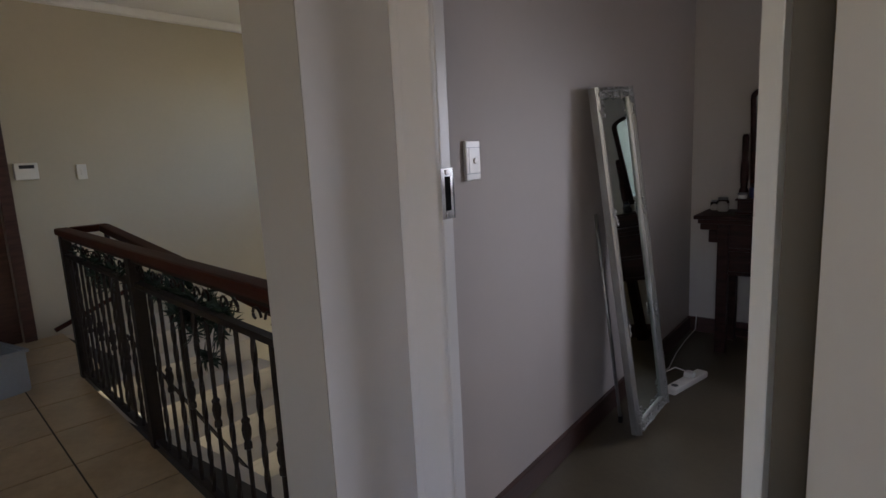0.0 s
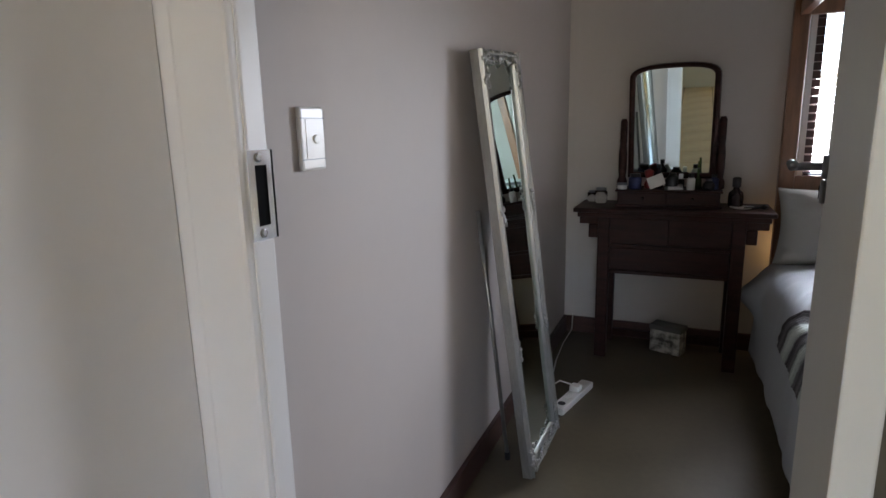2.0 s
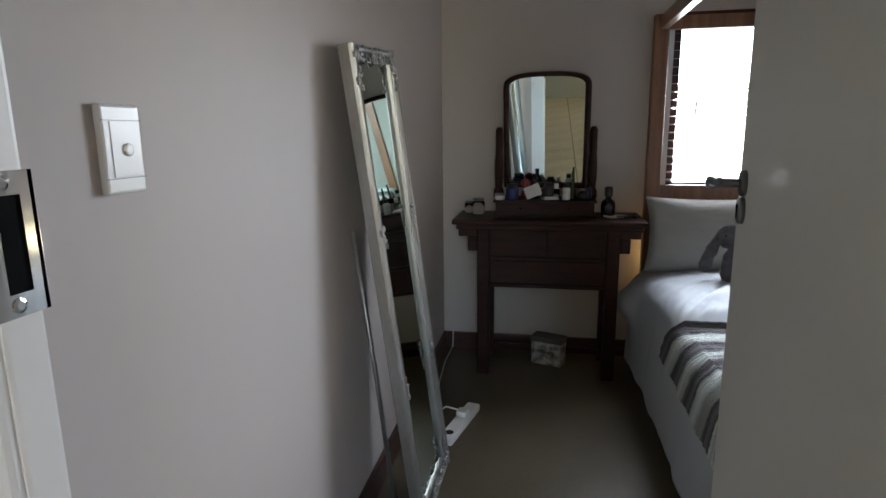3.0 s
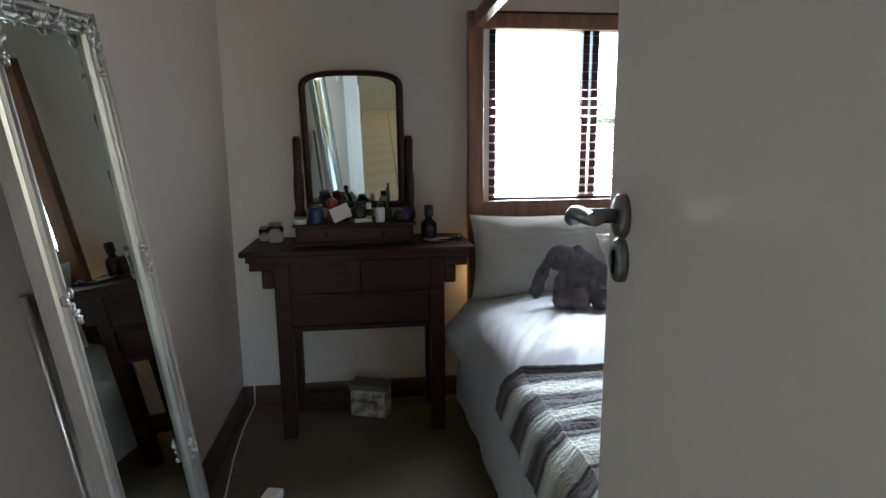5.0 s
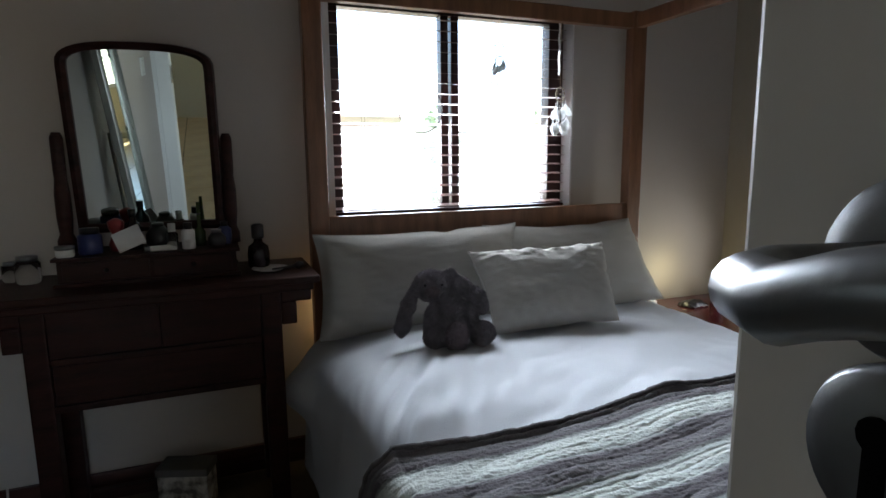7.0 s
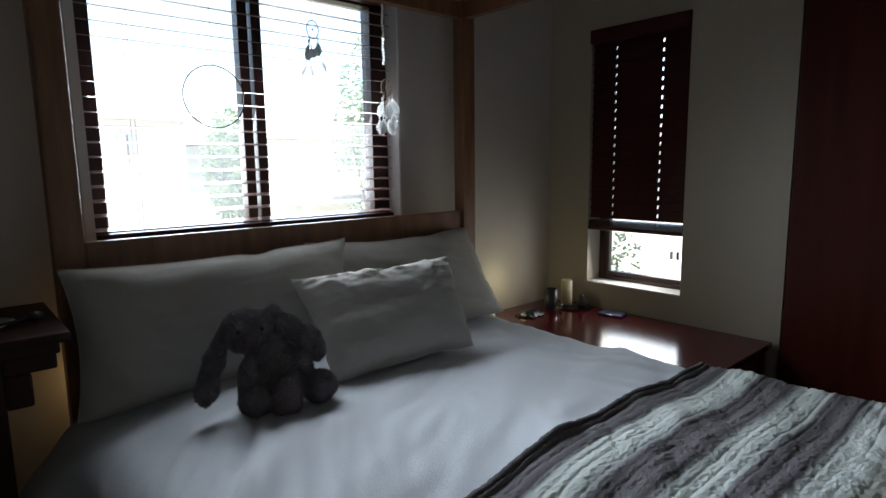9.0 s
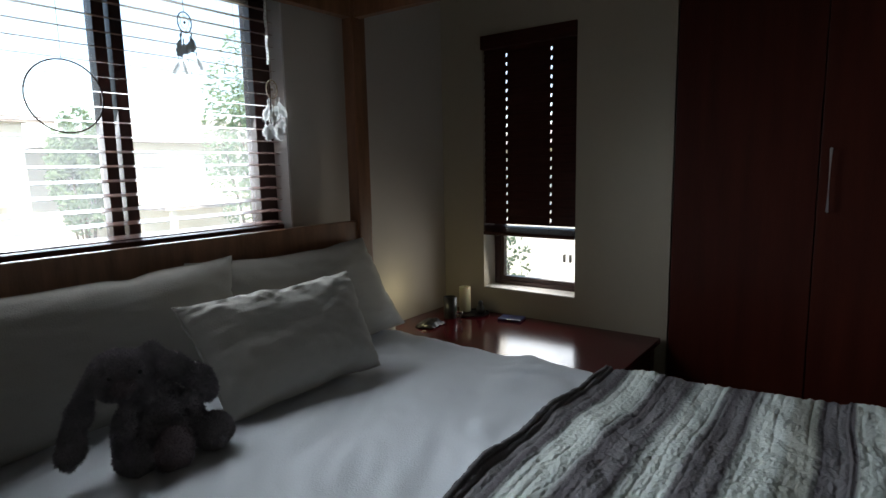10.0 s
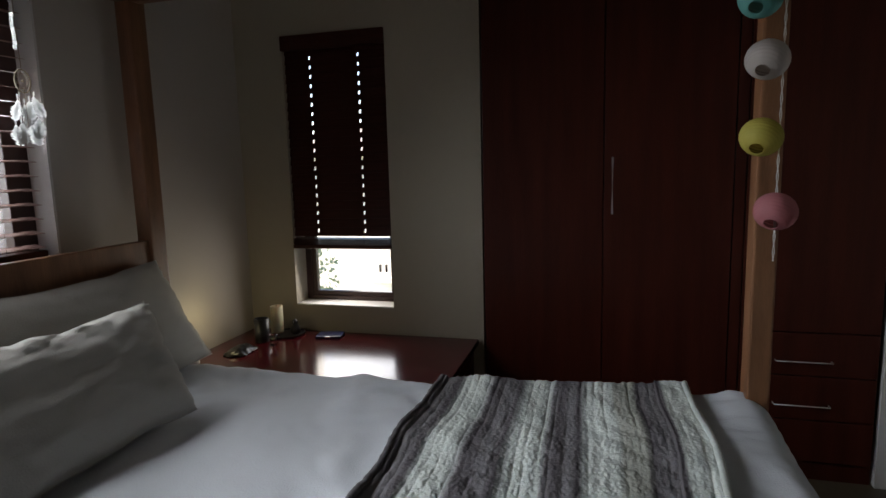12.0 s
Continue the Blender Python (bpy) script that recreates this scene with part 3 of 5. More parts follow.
# ---- bedroom door ----
def door_frame():
    f = tagged(new("door_1"), "white painted steel door frame", kind="structure")
    bm = bmesh.new()
    box(bm, -0.938, -0.841, 0.962, 1.02, 0, 2.05, bevel=0.007)
    box(bm, -0.852, -0.838, 0.975, 1.018, 0, 2.05, bevel=0.005)
    part("strike_jamb", bm, M_TRIM, f)
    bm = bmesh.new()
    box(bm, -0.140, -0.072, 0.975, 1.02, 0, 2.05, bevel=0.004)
    part("hinge_jamb", bm, M_JAMB_SHADED, f)
    bpart("wood_stop", (-0.071, -0.056, 0.972, 1.02, 0, 2.05), M_PINE, f, 0.002)
    bpart("head", (-0.841, -0.096, 0.967, 1.02, 2.035, 2.06), M_TRIM, f)
    s = thing("strike_plate", "chrome lock strike plate screwed to the white door frame", "strike plate", (-0.838, 0.972, 1.078))
    bm = bmesh.new()
    for d in ((0, 0.003, 0, 0.05, 0, 0.02), (0, 0.003, 0, 0.05, 0.102, 0.122), (0, 0.003, 0, 0.013, 0.02, 0.102), (0, 0.003, 0.036, 0.05, 0.02, 0.102)):
        box(bm, *d)
    box(bm, -0.004, 0.003, 0.046, 0.0505, 0.0, 0.122)
    part("plate", bm, M_CHROME, s)
    bpart("slot", (-0.0005, 0.0012, 0.012, 0.037, 0.019, 0.103), M_BLACK, s, 0)
    for z in (0.01, 0.112):
        bm = bmesh.new()
        lathe(bm, [(0.0065, 0), (0.0065, 0.0012), (0.004, 0.002)], 12, Matrix.Translation((0.003, 0.02, z)) @ Matrix.Rotation(math.pi / 2, 4, "Y"))
        part("screw", bm, M_CHROME, s)


def bedroom_door():
    ang = -math.degrees(math.atan2(0.112, 0.77))
    d = thing("bedroom_door", "white painted bedroom door standing open, with a steel lever handle", "door", (-0.170, 0.945, 0.0), turn=ang)
    W = 0.774
    bm = bmesh.new()
    box(bm, 0, 0.034, 0, W, 0.012, 2.03, bevel=0.0025)
    part("leaf", bm, M_DOOR, d)
    for z in (0.25, 1.8):
        bm = bmesh.new()
        lathe(bm, [(0.007, 0), (0.007, 0.09)], 10, Matrix.Translation((0.042, 0.014, z)))
        part("hinge", bm, M_STEEL, d, smooth=True)
    R = Matrix.Rotation(-math.pi / 2, 4, "Y")
    yk, zk = W - 0.059, 1.137
    bm = bmesh.new()
    lathe(bm, [(0.0225, 0), (0.0225, 0.006), (0.0205, 0.009), (0.012, 0.0095)], 32, Matrix.Translation((0, yk, zk)) @ R)
    part("rose", bm, M_STEEL, d, "round brushed-steel rose", True)
    bm = bmesh.new()
    lathe(bm, [(0.0225, 0), (0.0225, 0.006), (0.0205, 0.009), (0.012, 0.0095)], 32, Matrix.Translation((0, yk, zk - 0.0465)) @ R, sx=1.03)
    esc = part("escutcheon", bm, M_STEEL, d, "round steel keyhole plate", True)
    bm = bmesh.new()
    box(bm, -0.0108, -0.0095, yk - 0.0028, yk + 0.0028, zk - 0.060, zk - 0.039)
    lathe(bm, [(0.0048, 0.0095), (0.0048, 0.0112)], 12, Matrix.Translation((0, yk, zk - 0.040)) @ R)
    part("keyhole", bm, M_BLACK, esc)
    bm = bmesh.new()
    pts, rad = [(-0.008, yk, zk), (-0.026, yk, zk), (-0.041, yk + 0.002, zk), (-0.053, yk - 0.004, zk), (-0.057, yk - 0.016, zk)], [0.0078] * 5
    for i in range(1, 13):
        t = i / 12
        pts.append((-0.057 - 0.003 * math.sin(t * 5), yk - 0.016 - 0.089 * t, zk + 0.0145 * t + 0.004 * math.sin(t * 5.2)))
        rad.append(0.0072 - 0.0006 * t)
    tube(bm, pts, rad, 16)
    part("lever", bm, M_STEEL, d, "wavy brushed-steel lever", True)


def light_switch():
    s = thing("light_switch", "white single light switch beside the bedroom door", "light switch", (XL, 1.243, 1.152))
    bm = bmesh.new()
    box(bm, 0, 0.011, 0, 0.073, 0, 0.115, bevel=0.004)
    part("plate", bm, M_PLASTIC, s)
    bpart("insert", (0.011, 0.0120, 0.014, 0.068, 0.022, 0.093), M_PLASTIC, s, 0.0004)
    bm = bmesh.new()
    lathe(bm, [(0.0085, 0.0125), (0.0085, 0.0145), (0.006, 0.0152)], 20, Matrix.Translation((0, 0.0425, 0.057)) @ Matrix.Rotation(math.pi / 2, 4, "Y"))
    part("rocker", bm, M_PLASTIC, s)
    bpart("cover_strip", (0.011, 0.0118, 0.0, 0.073, 0.094, 0.0955), M_GREYP, s, 0)
    bpart("cover_strip", (0.011, 0.0118, 0.0, 0.073, 0.0195, 0.021), M_GREYP, s, 0)


# ---- leaning mirror ----
def leaning_mirror():
    o = Vector((-0.75, 2.135, 0.0))
    u = Vector((0.02, 0.36, 0.0)).normalized()
    v = Vector((-0.150, -0.09, 1.44)).normalized()
    v = (v - u * v.dot(u) * 1.0).normalized()
    lean = Vector((-0.150, -0.09, 1.44)).normalized()
    w = u.cross(lean).normalized()
    u = lean.cross(w).normalized()
    m = Matrix(((u.x, lean.x, w.x, o.x), (u.y, lean.y, w.y, o.y), (u.z, lean.z, w.z, o.z + 0.022), (0, 0, 0, 1)))
    t = tagged(new("leaning_mirror"), "tall silver ornate-framed mirror leaning against the lilac-grey wall", "mirror")
    t.matrix_basis = m
    W, H, F = 0.356, 1.44, 0.042

    def rail(name, vertical, at):
        bm = bmesh.new()
        n = H if vertical else W - 2 * F
        prof = [(0, -0.028), (0, 0.0), (0.003, 0.006), (0.006, 0.001), (0.009, 0.011), (0.014, 0.014), (0.0185, 0.011), (0.020, -0.002), (0.023, -0.002), (0.025, 0.006), (0.029, 0.007), (0.031, -0.003), (0.034, -0.003), (0.036, 0.002), (0.039, 0.001), (F, -0.010), (F, -0.028)]
        a = []
        for p, q in prof:
            if vertical:
                x = p if at == 0 else W - p
                a.append((bm.verts.new((x, 0.0, q)), bm.verts.new((x, n, q))))
            else:
                y = p if at == 0 else H - p
                a.append((bm.verts.new((F, y, q)), bm.verts.new((F + n, y, q))))
        for (a0, a1), (b0, b1) in zip(a, a[1:] + a[:1]):
            bm.faces.new((a0, a1, b1, b0))
        bm.faces.new([p[0] for p in a])
        bm.faces.new([p[1] for p in a][::-1])
        part(name, bm, M_SILVER, t)
    rail("frame_side", True, 0)
    rail("frame_side", True, 1)
    rail("frame_end", False, 0)
    rail("frame_end", False, 1)
    bpart("glass", (F - 0.006, W - F + 0.006, F - 0.006, H - F + 0.006, -0.018, -0.009), M_MIRROR, t, 0)
    bpart("back_board", (0.008, W - 0.008, 0.01, H - 0.01, -0.032, -0.0285), M_BLACKP, t, 0)
    rnd = random.Random(2)

    def ornament(cx, cy, wx, wy, n):
        bm = bmesh.new()
        for _ in range(n):
            x, y = cx + rnd.uniform(-wx, wx), cy + rnd.uniform(-wy, wy)
            r = rnd.uniform(0.004, 0.009)
            bmesh.ops.create_icosphere(bm, subdivisions=1, radius=r, matrix=Matrix.Translation((x, y, 0.009)) @ Matrix.Rotation(rnd.random() * 3, 4, "Z") @ Matrix.Diagonal((1.5, 0.8, 0.8, 1)))
        part("carved_ornament", bm, M_SILVER, t, smooth=True)
    ornament(W / 2, H - 0.026, W / 2 - 0.02, 0.018, 60)
    ornament(W / 2, 0.026, W / 2 - 0.02, 0.018, 60)
    for x in (0.026, W - 0.026):
        ornament(x, H - 0.07, 0.018, 0.05, 26)
        ornament(x, 0.07, 0.018, 0.05, 26)
        ornament(x, 0.47, 0.014, 0.035, 14)
        ornament(x, 0.93, 0.014, 0.035, 14)
    s = tagged(new("mirror_stand_leg"), "thin pale metal strut behind the leaning mirror", "strut")
    bm = bmesh.new()
    tube(bm, [(-0.948, 2.17, 0.95), (-0.91, 2.215, 0.5), (-0.872, 2.262, 0.008)], 0.008, 8)
    part("rod", bm, M_SILVER, s, smooth=True)
    bm = bmesh.new()
    lathe(bm, [(0.011, 0), (0.011, 0.03)], 10, Matrix.Translation((-0.872, 2.262, 0.0)))
    part("rubber_foot", bm, M_BLACKP, s)


def power_strip():
    p = thing("power_strip", "white power strip with plugs lying on the floor below the mirror", "power strip", (-0.775, 2.665, 0), turn=-13.5)
    bm = bmesh.new()
    box(bm, -0.028, 0.032, 0, 0.335, 0, 0.032, bevel=0.008)
    part("body", bm, M_PLASTIC, p)
    for i in range(4):
        bm = bmesh.new()
        lathe(bm, [(0.017, 0.0322), (0.017, 0.0335), (0.014, 0.034)], 18, Matrix.Translation((0.002, 0.05 + i * 0.075, 0)))
        if i != 2:
            part("socket", bm, M_BLACKP if i == 0 else M_PLASTIC, p)
        else:
            bm.free()
    bm = bmesh.new()
    box(bm, -0.022, 0.024, 0.175, 0.222, 0.033, 0.062, bevel=0.008)
    part("plug", bm, M_PLASTIC, p)
    c = tagged(new("power_cable"), "white cable running from the power strip along the skirting", "cable")
    bm = bmesh.new()
    tube(bm, [(-0.73, 2.87, 0.05), (-0.80, 2.86, 0.07), (-0.86, 2.80, 0.04), (-0.90, 2.82, 0.006), (-0.87, 3.0, 0.005), (-0.90, 3.25, 0.005), (-0.915, 3.5, 0.005), (-0.90, 3.68, 0.03), (-0.90, 3.70, 0.12)], 0.0035, 6)
    part("cord", bm, M_PLASTIC, c, smooth=True)


# ---- dressing table and what stands on it ----
def dressing_table():
    t = thing("dressing_table", "dark antique wooden dressing table with two shallow drawers against the wall", "dressing table", (0, 0, 0))
    bm = bmesh.new()
    box(bm, -0.85, 0.077, 3.352, 3.725, 0.785, 0.808, bevel=0.006)
    part("tabletop", bm, M_DARK, t)
    bpart("top_moulding", (-0.83, 0.058, 3.366, 3.71, 0.760, 0.785), M_DARK, t, 0.006)
    for x in (-0.727, -0.102):
        for y in (3.385, 3.65):
            bpart("leg", (x, x + 0.060, y, y + 0.055, 0, 0.76), M_DARK, t, 0.006)
    bpart("back_panel", (-0.667, -0.102, 3.67, 3.685, 0.48, 0.76), M_DARK, t)
    for x in (-0.712, -0.07):
        bpart("side_panel", (x, x + 0.018, 3.44, 3.65, 0.48, 0.76), M_DARK, t)
    for x0, x1 in ((-0.666, -0.3855), (-0.3835, -0.103)):
        dd = bpart("drawer", (x0, x1, 3.388, 3.406, 0.6255, 0.757), M_DARK, t, 0.002)
    bpart("cross_rail", (-0.667, -0.102, 3.384, 3.42, 0.606, 0.624), M_DARK, t, 0.003)
    bpart("lower_drawer", (-0.663, -0.106, 3.390, 3.406, 0.489, 0.604), M_DARK, t, 0.002)
    bpart("bottom_rail", (-0.667, -0.102, 3.384, 3.43, 0.468, 0.488), M_DARK, t, 0.003, "lighter worn rail")
    bpart("box_floor", (-0.667, -0.102, 3.43, 3.66, 0.474, 0.484), M_DARK, t, 0.0)
    for s, x in ((1, -0.042), (-1, -0.727)):
        bm = bmesh.new()
        for a, z0, z1 in ((0.095, 0.722, 0.76), (0.048, 0.65, 0.722)):
            box(bm, *sorted((x, x + s * a)), 3.392, 3.42, z0, z1, bevel=0.006)
        part("bracket", bm, M_DARK, t)
    bpart("back_stretcher", (-0.667, -0.102, 3.665, 3.69, 0.03, 0.07), M_DARK, t, 0.003)


def table_mirror():
    t = thing("dressing_mirror", "arched swing mirror in a dark wooden stand with two small drawers", "mirror", (0, 0, 0.808))
    bm = bmesh.new()
    box(bm, -0.656, -0.150, 3.46, 3.70, 0.0, 0.012, bevel=0.003)
    box(bm, -0.645, -0.161, 3.475, 3.69, 0.012, 0.076)
    box(bm, -0.656, -0.150, 3.46, 3.70, 0.076, 0.086, bevel=0.003)
    part("base", bm, M_DARK, t)
    for x0 in (-0.632, -0.398):
        dd = bpart("drawer", (x0, x0 + 0.224, 3.469, 3.478, 0.018, 0.071), M_DARK, t, 0.002)
        bm = bmesh.new()
        bmesh.ops.create_uvsphere(bm, u_segments=8, v_segments=6, radius=0.007, matrix=Matrix.Translation((x0 + 0.112, 3.463, 0.045)))
        part("knob", bm, M_IRON, dd)
    for x in (-0.640, -0.166):
        bm = bmesh.new()
        lathe(bm, [(0.026, 0.086), (0.026, 0.12), (0.018, 0.14), (0.022, 0.19), (0.022, 0.26), (0.017, 0.31), (0.018, 0.33), (0.018, 0.43), (0.012, 0.445)], 16, Matrix.Translation((x, 3.62, 0)), sy=1.1)
        part("post", bm, M_DARK, t, smooth=True)
    # arched frame, tilted a little forwards
    m = Matrix.Translation((-0.403, 3.62, 0.415)) @ Matrix.Rotation(radians(-4.5), 4, "Z") @ Matrix.Rotation(radians(7.0), 4, "X")
    w, h0, h1, arc = 0.218, -0.285, 0.225, 0.075

    def outline(k):
        pts = [(-w + k, h0 + k), (w - k, h0 + k)]
        n = 18
        for i in range(n + 1):
            a = math.pi * i / n
            c, s = math.cos(a), math.sin(a)
            e = 0.72
            pts.append(((w - k) * math.copysign(abs(c) ** e, c), h1 + (arc - k * 0.8) * (s ** e)))
        return pts
    bm = bmesh.new()
    loops = []
    for k, y in ((0, 0.012), (0.004, -0.012), (0.018, -0.016), (0.030, -0.006), (0.032, 0.008)):
        loops.append([bm.verts.new((x, y, z)) for x, z in outline(k)])
    for a, b in zip(loops, loops[1:] + loops[:1]):
        for i in range(len(a)):
            j = (i + 1) % len(a)
            bm.faces.new((a[i], a[j], b[j], b[i]))
    part("mirror_frame", bm, M_DARK, t, m=m)
    bm = bmesh.new()
    f = bm.faces.new([bm.verts.new((x, 0.002, z)) for x, z in outline(0.029)])
    r = bmesh.ops.extrude_face_region(bm, geom=[f])
    bmesh.ops.translate(bm, verts=[g for g in r["geom"] if isinstance(g, bmesh.types.BMVert)], vec=(0, 0.005, 0))
    part("mirror_glass", bm, M_MIRROR, t, m=m)


def bottle(name, label, x, y, z, prof, material, cap=None, capmat=None, category="bottle", n=16):
    t = thing(name, label, category, (x, y, z))
    bm = bmesh.new()
    lathe(bm, prof, n)
    part("body", bm, material, t, smooth=True)
    if cap:
        bm = bmesh.new()
        lathe(bm, cap, n)
        part("cap", bm, capmat or M_BLACKP, t, smooth=True)
    return t


def toiletries():
    z = 0.896
    bottle("perfume_bottle", "dark square-shouldered perfume bottle on the dressing table", -0.088, 3.56, 0.808, [(0.028, 0.0), (0.034, 0.01), (0.036, 0.05), (0.032, 0.075), (0.016, 0.088), (0.013, 0.1)], M_BOTTLE, [(0.017, 0.1), (0.02, 0.104), (0.02, 0.145), (0.012, 0.15)])
    d = thing("trinket_dish", "pale saucer with a dark brush under the perfume bottle", "dish", (-0.06, 3.50, 0.808))
    bm = bmesh.new()
    lathe(bm, [(0.03, 0), (0.055, 0.008), (0.058, 0.011), (0.03, 0.006)], 20)
    part("saucer", bm, M_WHITEP, d, smooth=True)
    b = thing("makeup_brush", "small black brush lying by the dish", "brush", (0.0, 3.47, 0.808), turn=20)
    bm = bmesh.new()
    tube(bm, [(-0.06, 0, 0.012), (0.0, 0, 0.012), (0.02, 0, 0.014)], [0.004, 0.005, 0.006], 8)
    part("handle", bm, M_BLACKP, b)
    bm = bmesh.new()
    tube(bm, [(0.02, 0, 0.014), (0.03, 0, 0.015), (0.05, 0, 0.015)], [0.007, 0.014, 0.008], 10)
    part("bristles", bm, M_BLACKP, b, smooth=True)
    bottle("glass_jar", "clear glass jar on the dressing table beside the wall", -0.745, 3.60, 0.808, [(0.03, 0), (0.034, 0.006), (0.034, 0.06), (0.026, 0.068)], M_GLASS, [(0.028, 0.068), (0.028, 0.082)], M_STEEL, "jar")
    bottle("glass_jar", "small clear glass jar behind the larger one", -0.80, 3.65, 0.808, [(0.022, 0), (0.025, 0.006), (0.025, 0.05)], M_GLASS, [(0.02, 0.05), (0.02, 0.06)], M_STEEL, "jar")
    bottle("lotion_bottle", "white banded lotion bottle on the mirror stand", -0.297, 3.52, z - 0.002, [(0.018, 0), (0.02, 0.004), (0.02, 0.028), (0.0185, 0.03), (0.02, 0.032), (0.02, 0.055), (0.014, 0.062)], M_WHITEP, [(0.013, 0.062), (0.013, 0.082)], M_BLACKP)
    bottle("blue_jar", "dark blue jar on the mirror stand", -0.565, 3.53, z - 0.002, [(0.03, 0), (0.033, 0.005), (0.033, 0.055), (0.025, 0.062)], M_BLUE, [(0.027, 0.062), (0.027, 0.078)], M_BLACKP, "jar")
    bottle("small_pot", "short silver-lidded pot on the mirror stand", -0.625, 3.50, z - 0.002, [(0.022, 0), (0.025, 0.004), (0.025, 0.022)], M_WHITEP, [(0.026, 0.022), (0.026, 0.032)], M_STEEL, "pot")
    bottle("red_ornament", "small red lacquered ornament on the mirror stand", -0.50, 3.575, z - 0.002, [(0.02, 0), (0.024, 0.02), (0.012, 0.05), (0.022, 0.07), (0.024, 0.09), (0.006, 0.1)], M_REDP, None, None, "ornament", 10)
    bottle("dark_bottle", "tall dark bottle on the mirror stand", -0.455, 3.585, z - 0.002, [(0.02, 0), (0.024, 0.01), (0.024, 0.07), (0.01, 0.09), (0.009, 0.105)], M_BOTTLE, [(0.011, 0.105), (0.011, 0.125)], M_BLACKP)
    bottle("dark_jar", "squat dark jar on the mirror stand", -0.385, 3.575, z - 0.002, [(0.03, 0), (0.036, 0.02), (0.036, 0.045), (0.02, 0.07)], M_BLACKP, [(0.018, 0.07), (0.018, 0.08)], M_BLACKP, "jar")
    bottle("clear_bottle", "clear bottle with a white top on the mirror stand", -0.345, 3.555, z - 0.002, [(0.015, 0), (0.017, 0.004), (0.017, 0.045), (0.01, 0.052)], M_GLASS, [(0.011, 0.052), (0.011, 0.078)], M_WHITEP)
    bottle("green_bottle", "slim green bottle on the mirror stand", -0.265, 3.585, z - 0.002, [(0.016, 0), (0.018, 0.005), (0.018, 0.045), (0.007, 0.06), (0.005, 0.14)], set_in(mat("olive_glass", (0.05, 0.08, 0.03), 0.1, 0.1, 8, 0, 40)), [(0.006, 0.09), (0.006, 0.105)], M_BLACKP)
    bottle("black_pot", "round black pot on the mirror stand", -0.215, 3.53, z - 0.002, [(0.02, 0), (0.027, 0.01), (0.027, 0.03), (0.016, 0.045)], M_BLACKP, [(0.015, 0.045), (0.015, 0.055)], M_STEEL, "pot")
    bottle("dark_blue_bottle", "dark blue bottle at the end of the mirror stand", -0.19, 3.58, z - 0.002, [(0.02, 0), (0.022, 0.005), (0.022, 0.05), (0.012, 0.06)], M_BLUE, [(0.012, 0.06), (0.012, 0.075)], M_BLACKP)
    c = thing("paper_card", "tilted white paper card leaning among the bottles", "card", (-0.445, 3.505, z - 0.001), turn=-8)
    bm = bmesh.new()
    box(bm, -0.04, 0.04, 0, 0.0012, 0, 0.062)
    part("sheet", bm, M_WHITEP, c, m=Matrix.Rotation(radians(-18), 4, "X") @ Matrix.Rotation(radians(-24), 4, "Y") @ Matrix.Translation((0, 0, 0.016)))
    f = thing("white_tube", "small white tube lying on the mirror stand", "tube", (-0.37, 3.495, z - 0.001), turn=15)
    bm = bmesh.new()
    tube(bm, [(-0.035, 0, 0.009), (0.02, 0, 0.009), (0.04, 0, 0.004)], [0.009, 0.009, 0.004], 10)
    part("body", bm, M_WHITEP, f, smooth=True)
    part_cap = bmesh.new()
    tube(part_cap, [(-0.05, 0, 0.009), (-0.035, 0, 0.009)], 0.0085, 10)
    part("cap", part_cap, M_STEEL, f)


def gift_box():
    b = thing("patterned_box", "grey marbled paper box under the dressing table", "box", (-0.455, 3.575, 0), turn=-20)
    bm = bmesh.new()
    box(bm, 0, 0.165, 0, 0.09, 0, 0.125, bevel=0.004)
    part("carton", bm, M_BOXP, b)
    bm = bmesh.new()
    box(bm, -0.004, 0.169, -0.004, 0.094, 0.125, 0.152, bevel=0.004)
    part("lid", bm, M_LID, b, "dull grey lid")


# ---- bed ----
def bed():
    b = thing("bed", "pine four-poster double bed frame under the window", "bed", (0, 0, 0))
    P = 0.068
    for x, y in ((0.096, 1.762), (1.476, 1.80), (0.096, 3.615), (1.476, 3.615)):
        bpart("post", (x, x + P, y, y + P * 0.8, 0, 1.77), M_PINE, b, 0.006)
    bpart("headboard", (0.164, 1.476, 3.625, 3.652, 0.42, 0.962), M_PINE, b, 0.004)
    bpart("canopy_rail", (0.164, 1.476, 3.62, 3.66, 1.70, 1.76), M_PINE, b, 0.004)
    bpart("canopy_rail", (0.164, 1.476, 1.772, 1.807, 1.70, 1.76), M_PINE, b, 0.004)
    for x in (0.120, 1.485):
        bpart("canopy_side_rail", (x, x + 0.036, 1.817, 3.614, 1.70, 1.76), M_PINE, b, 0.004)
        bpart("side_rail", (x, x + 0.03, 1.817, 3.614, 0.24, 0.36), M_PINE, b, 0.004)
    bpart("foot_rail", (0.164, 1.476, 1.775, 1.80, 0.24, 0.36), M_PINE, b, 0.004)
    bpart("slat_base", (0.145, 1.49, 1.86, 3.61, 0.25, 0.28), M_PINE, b, 0.0)
    m = thing("mattress", "white mattress under the duvet on the pine bed", "mattress", (0, 0, 0.282))
    bpart("core", (0.17, 1.47, 1.87, 3.60, 0, 0.22), M_SHEET, m, 0.03)


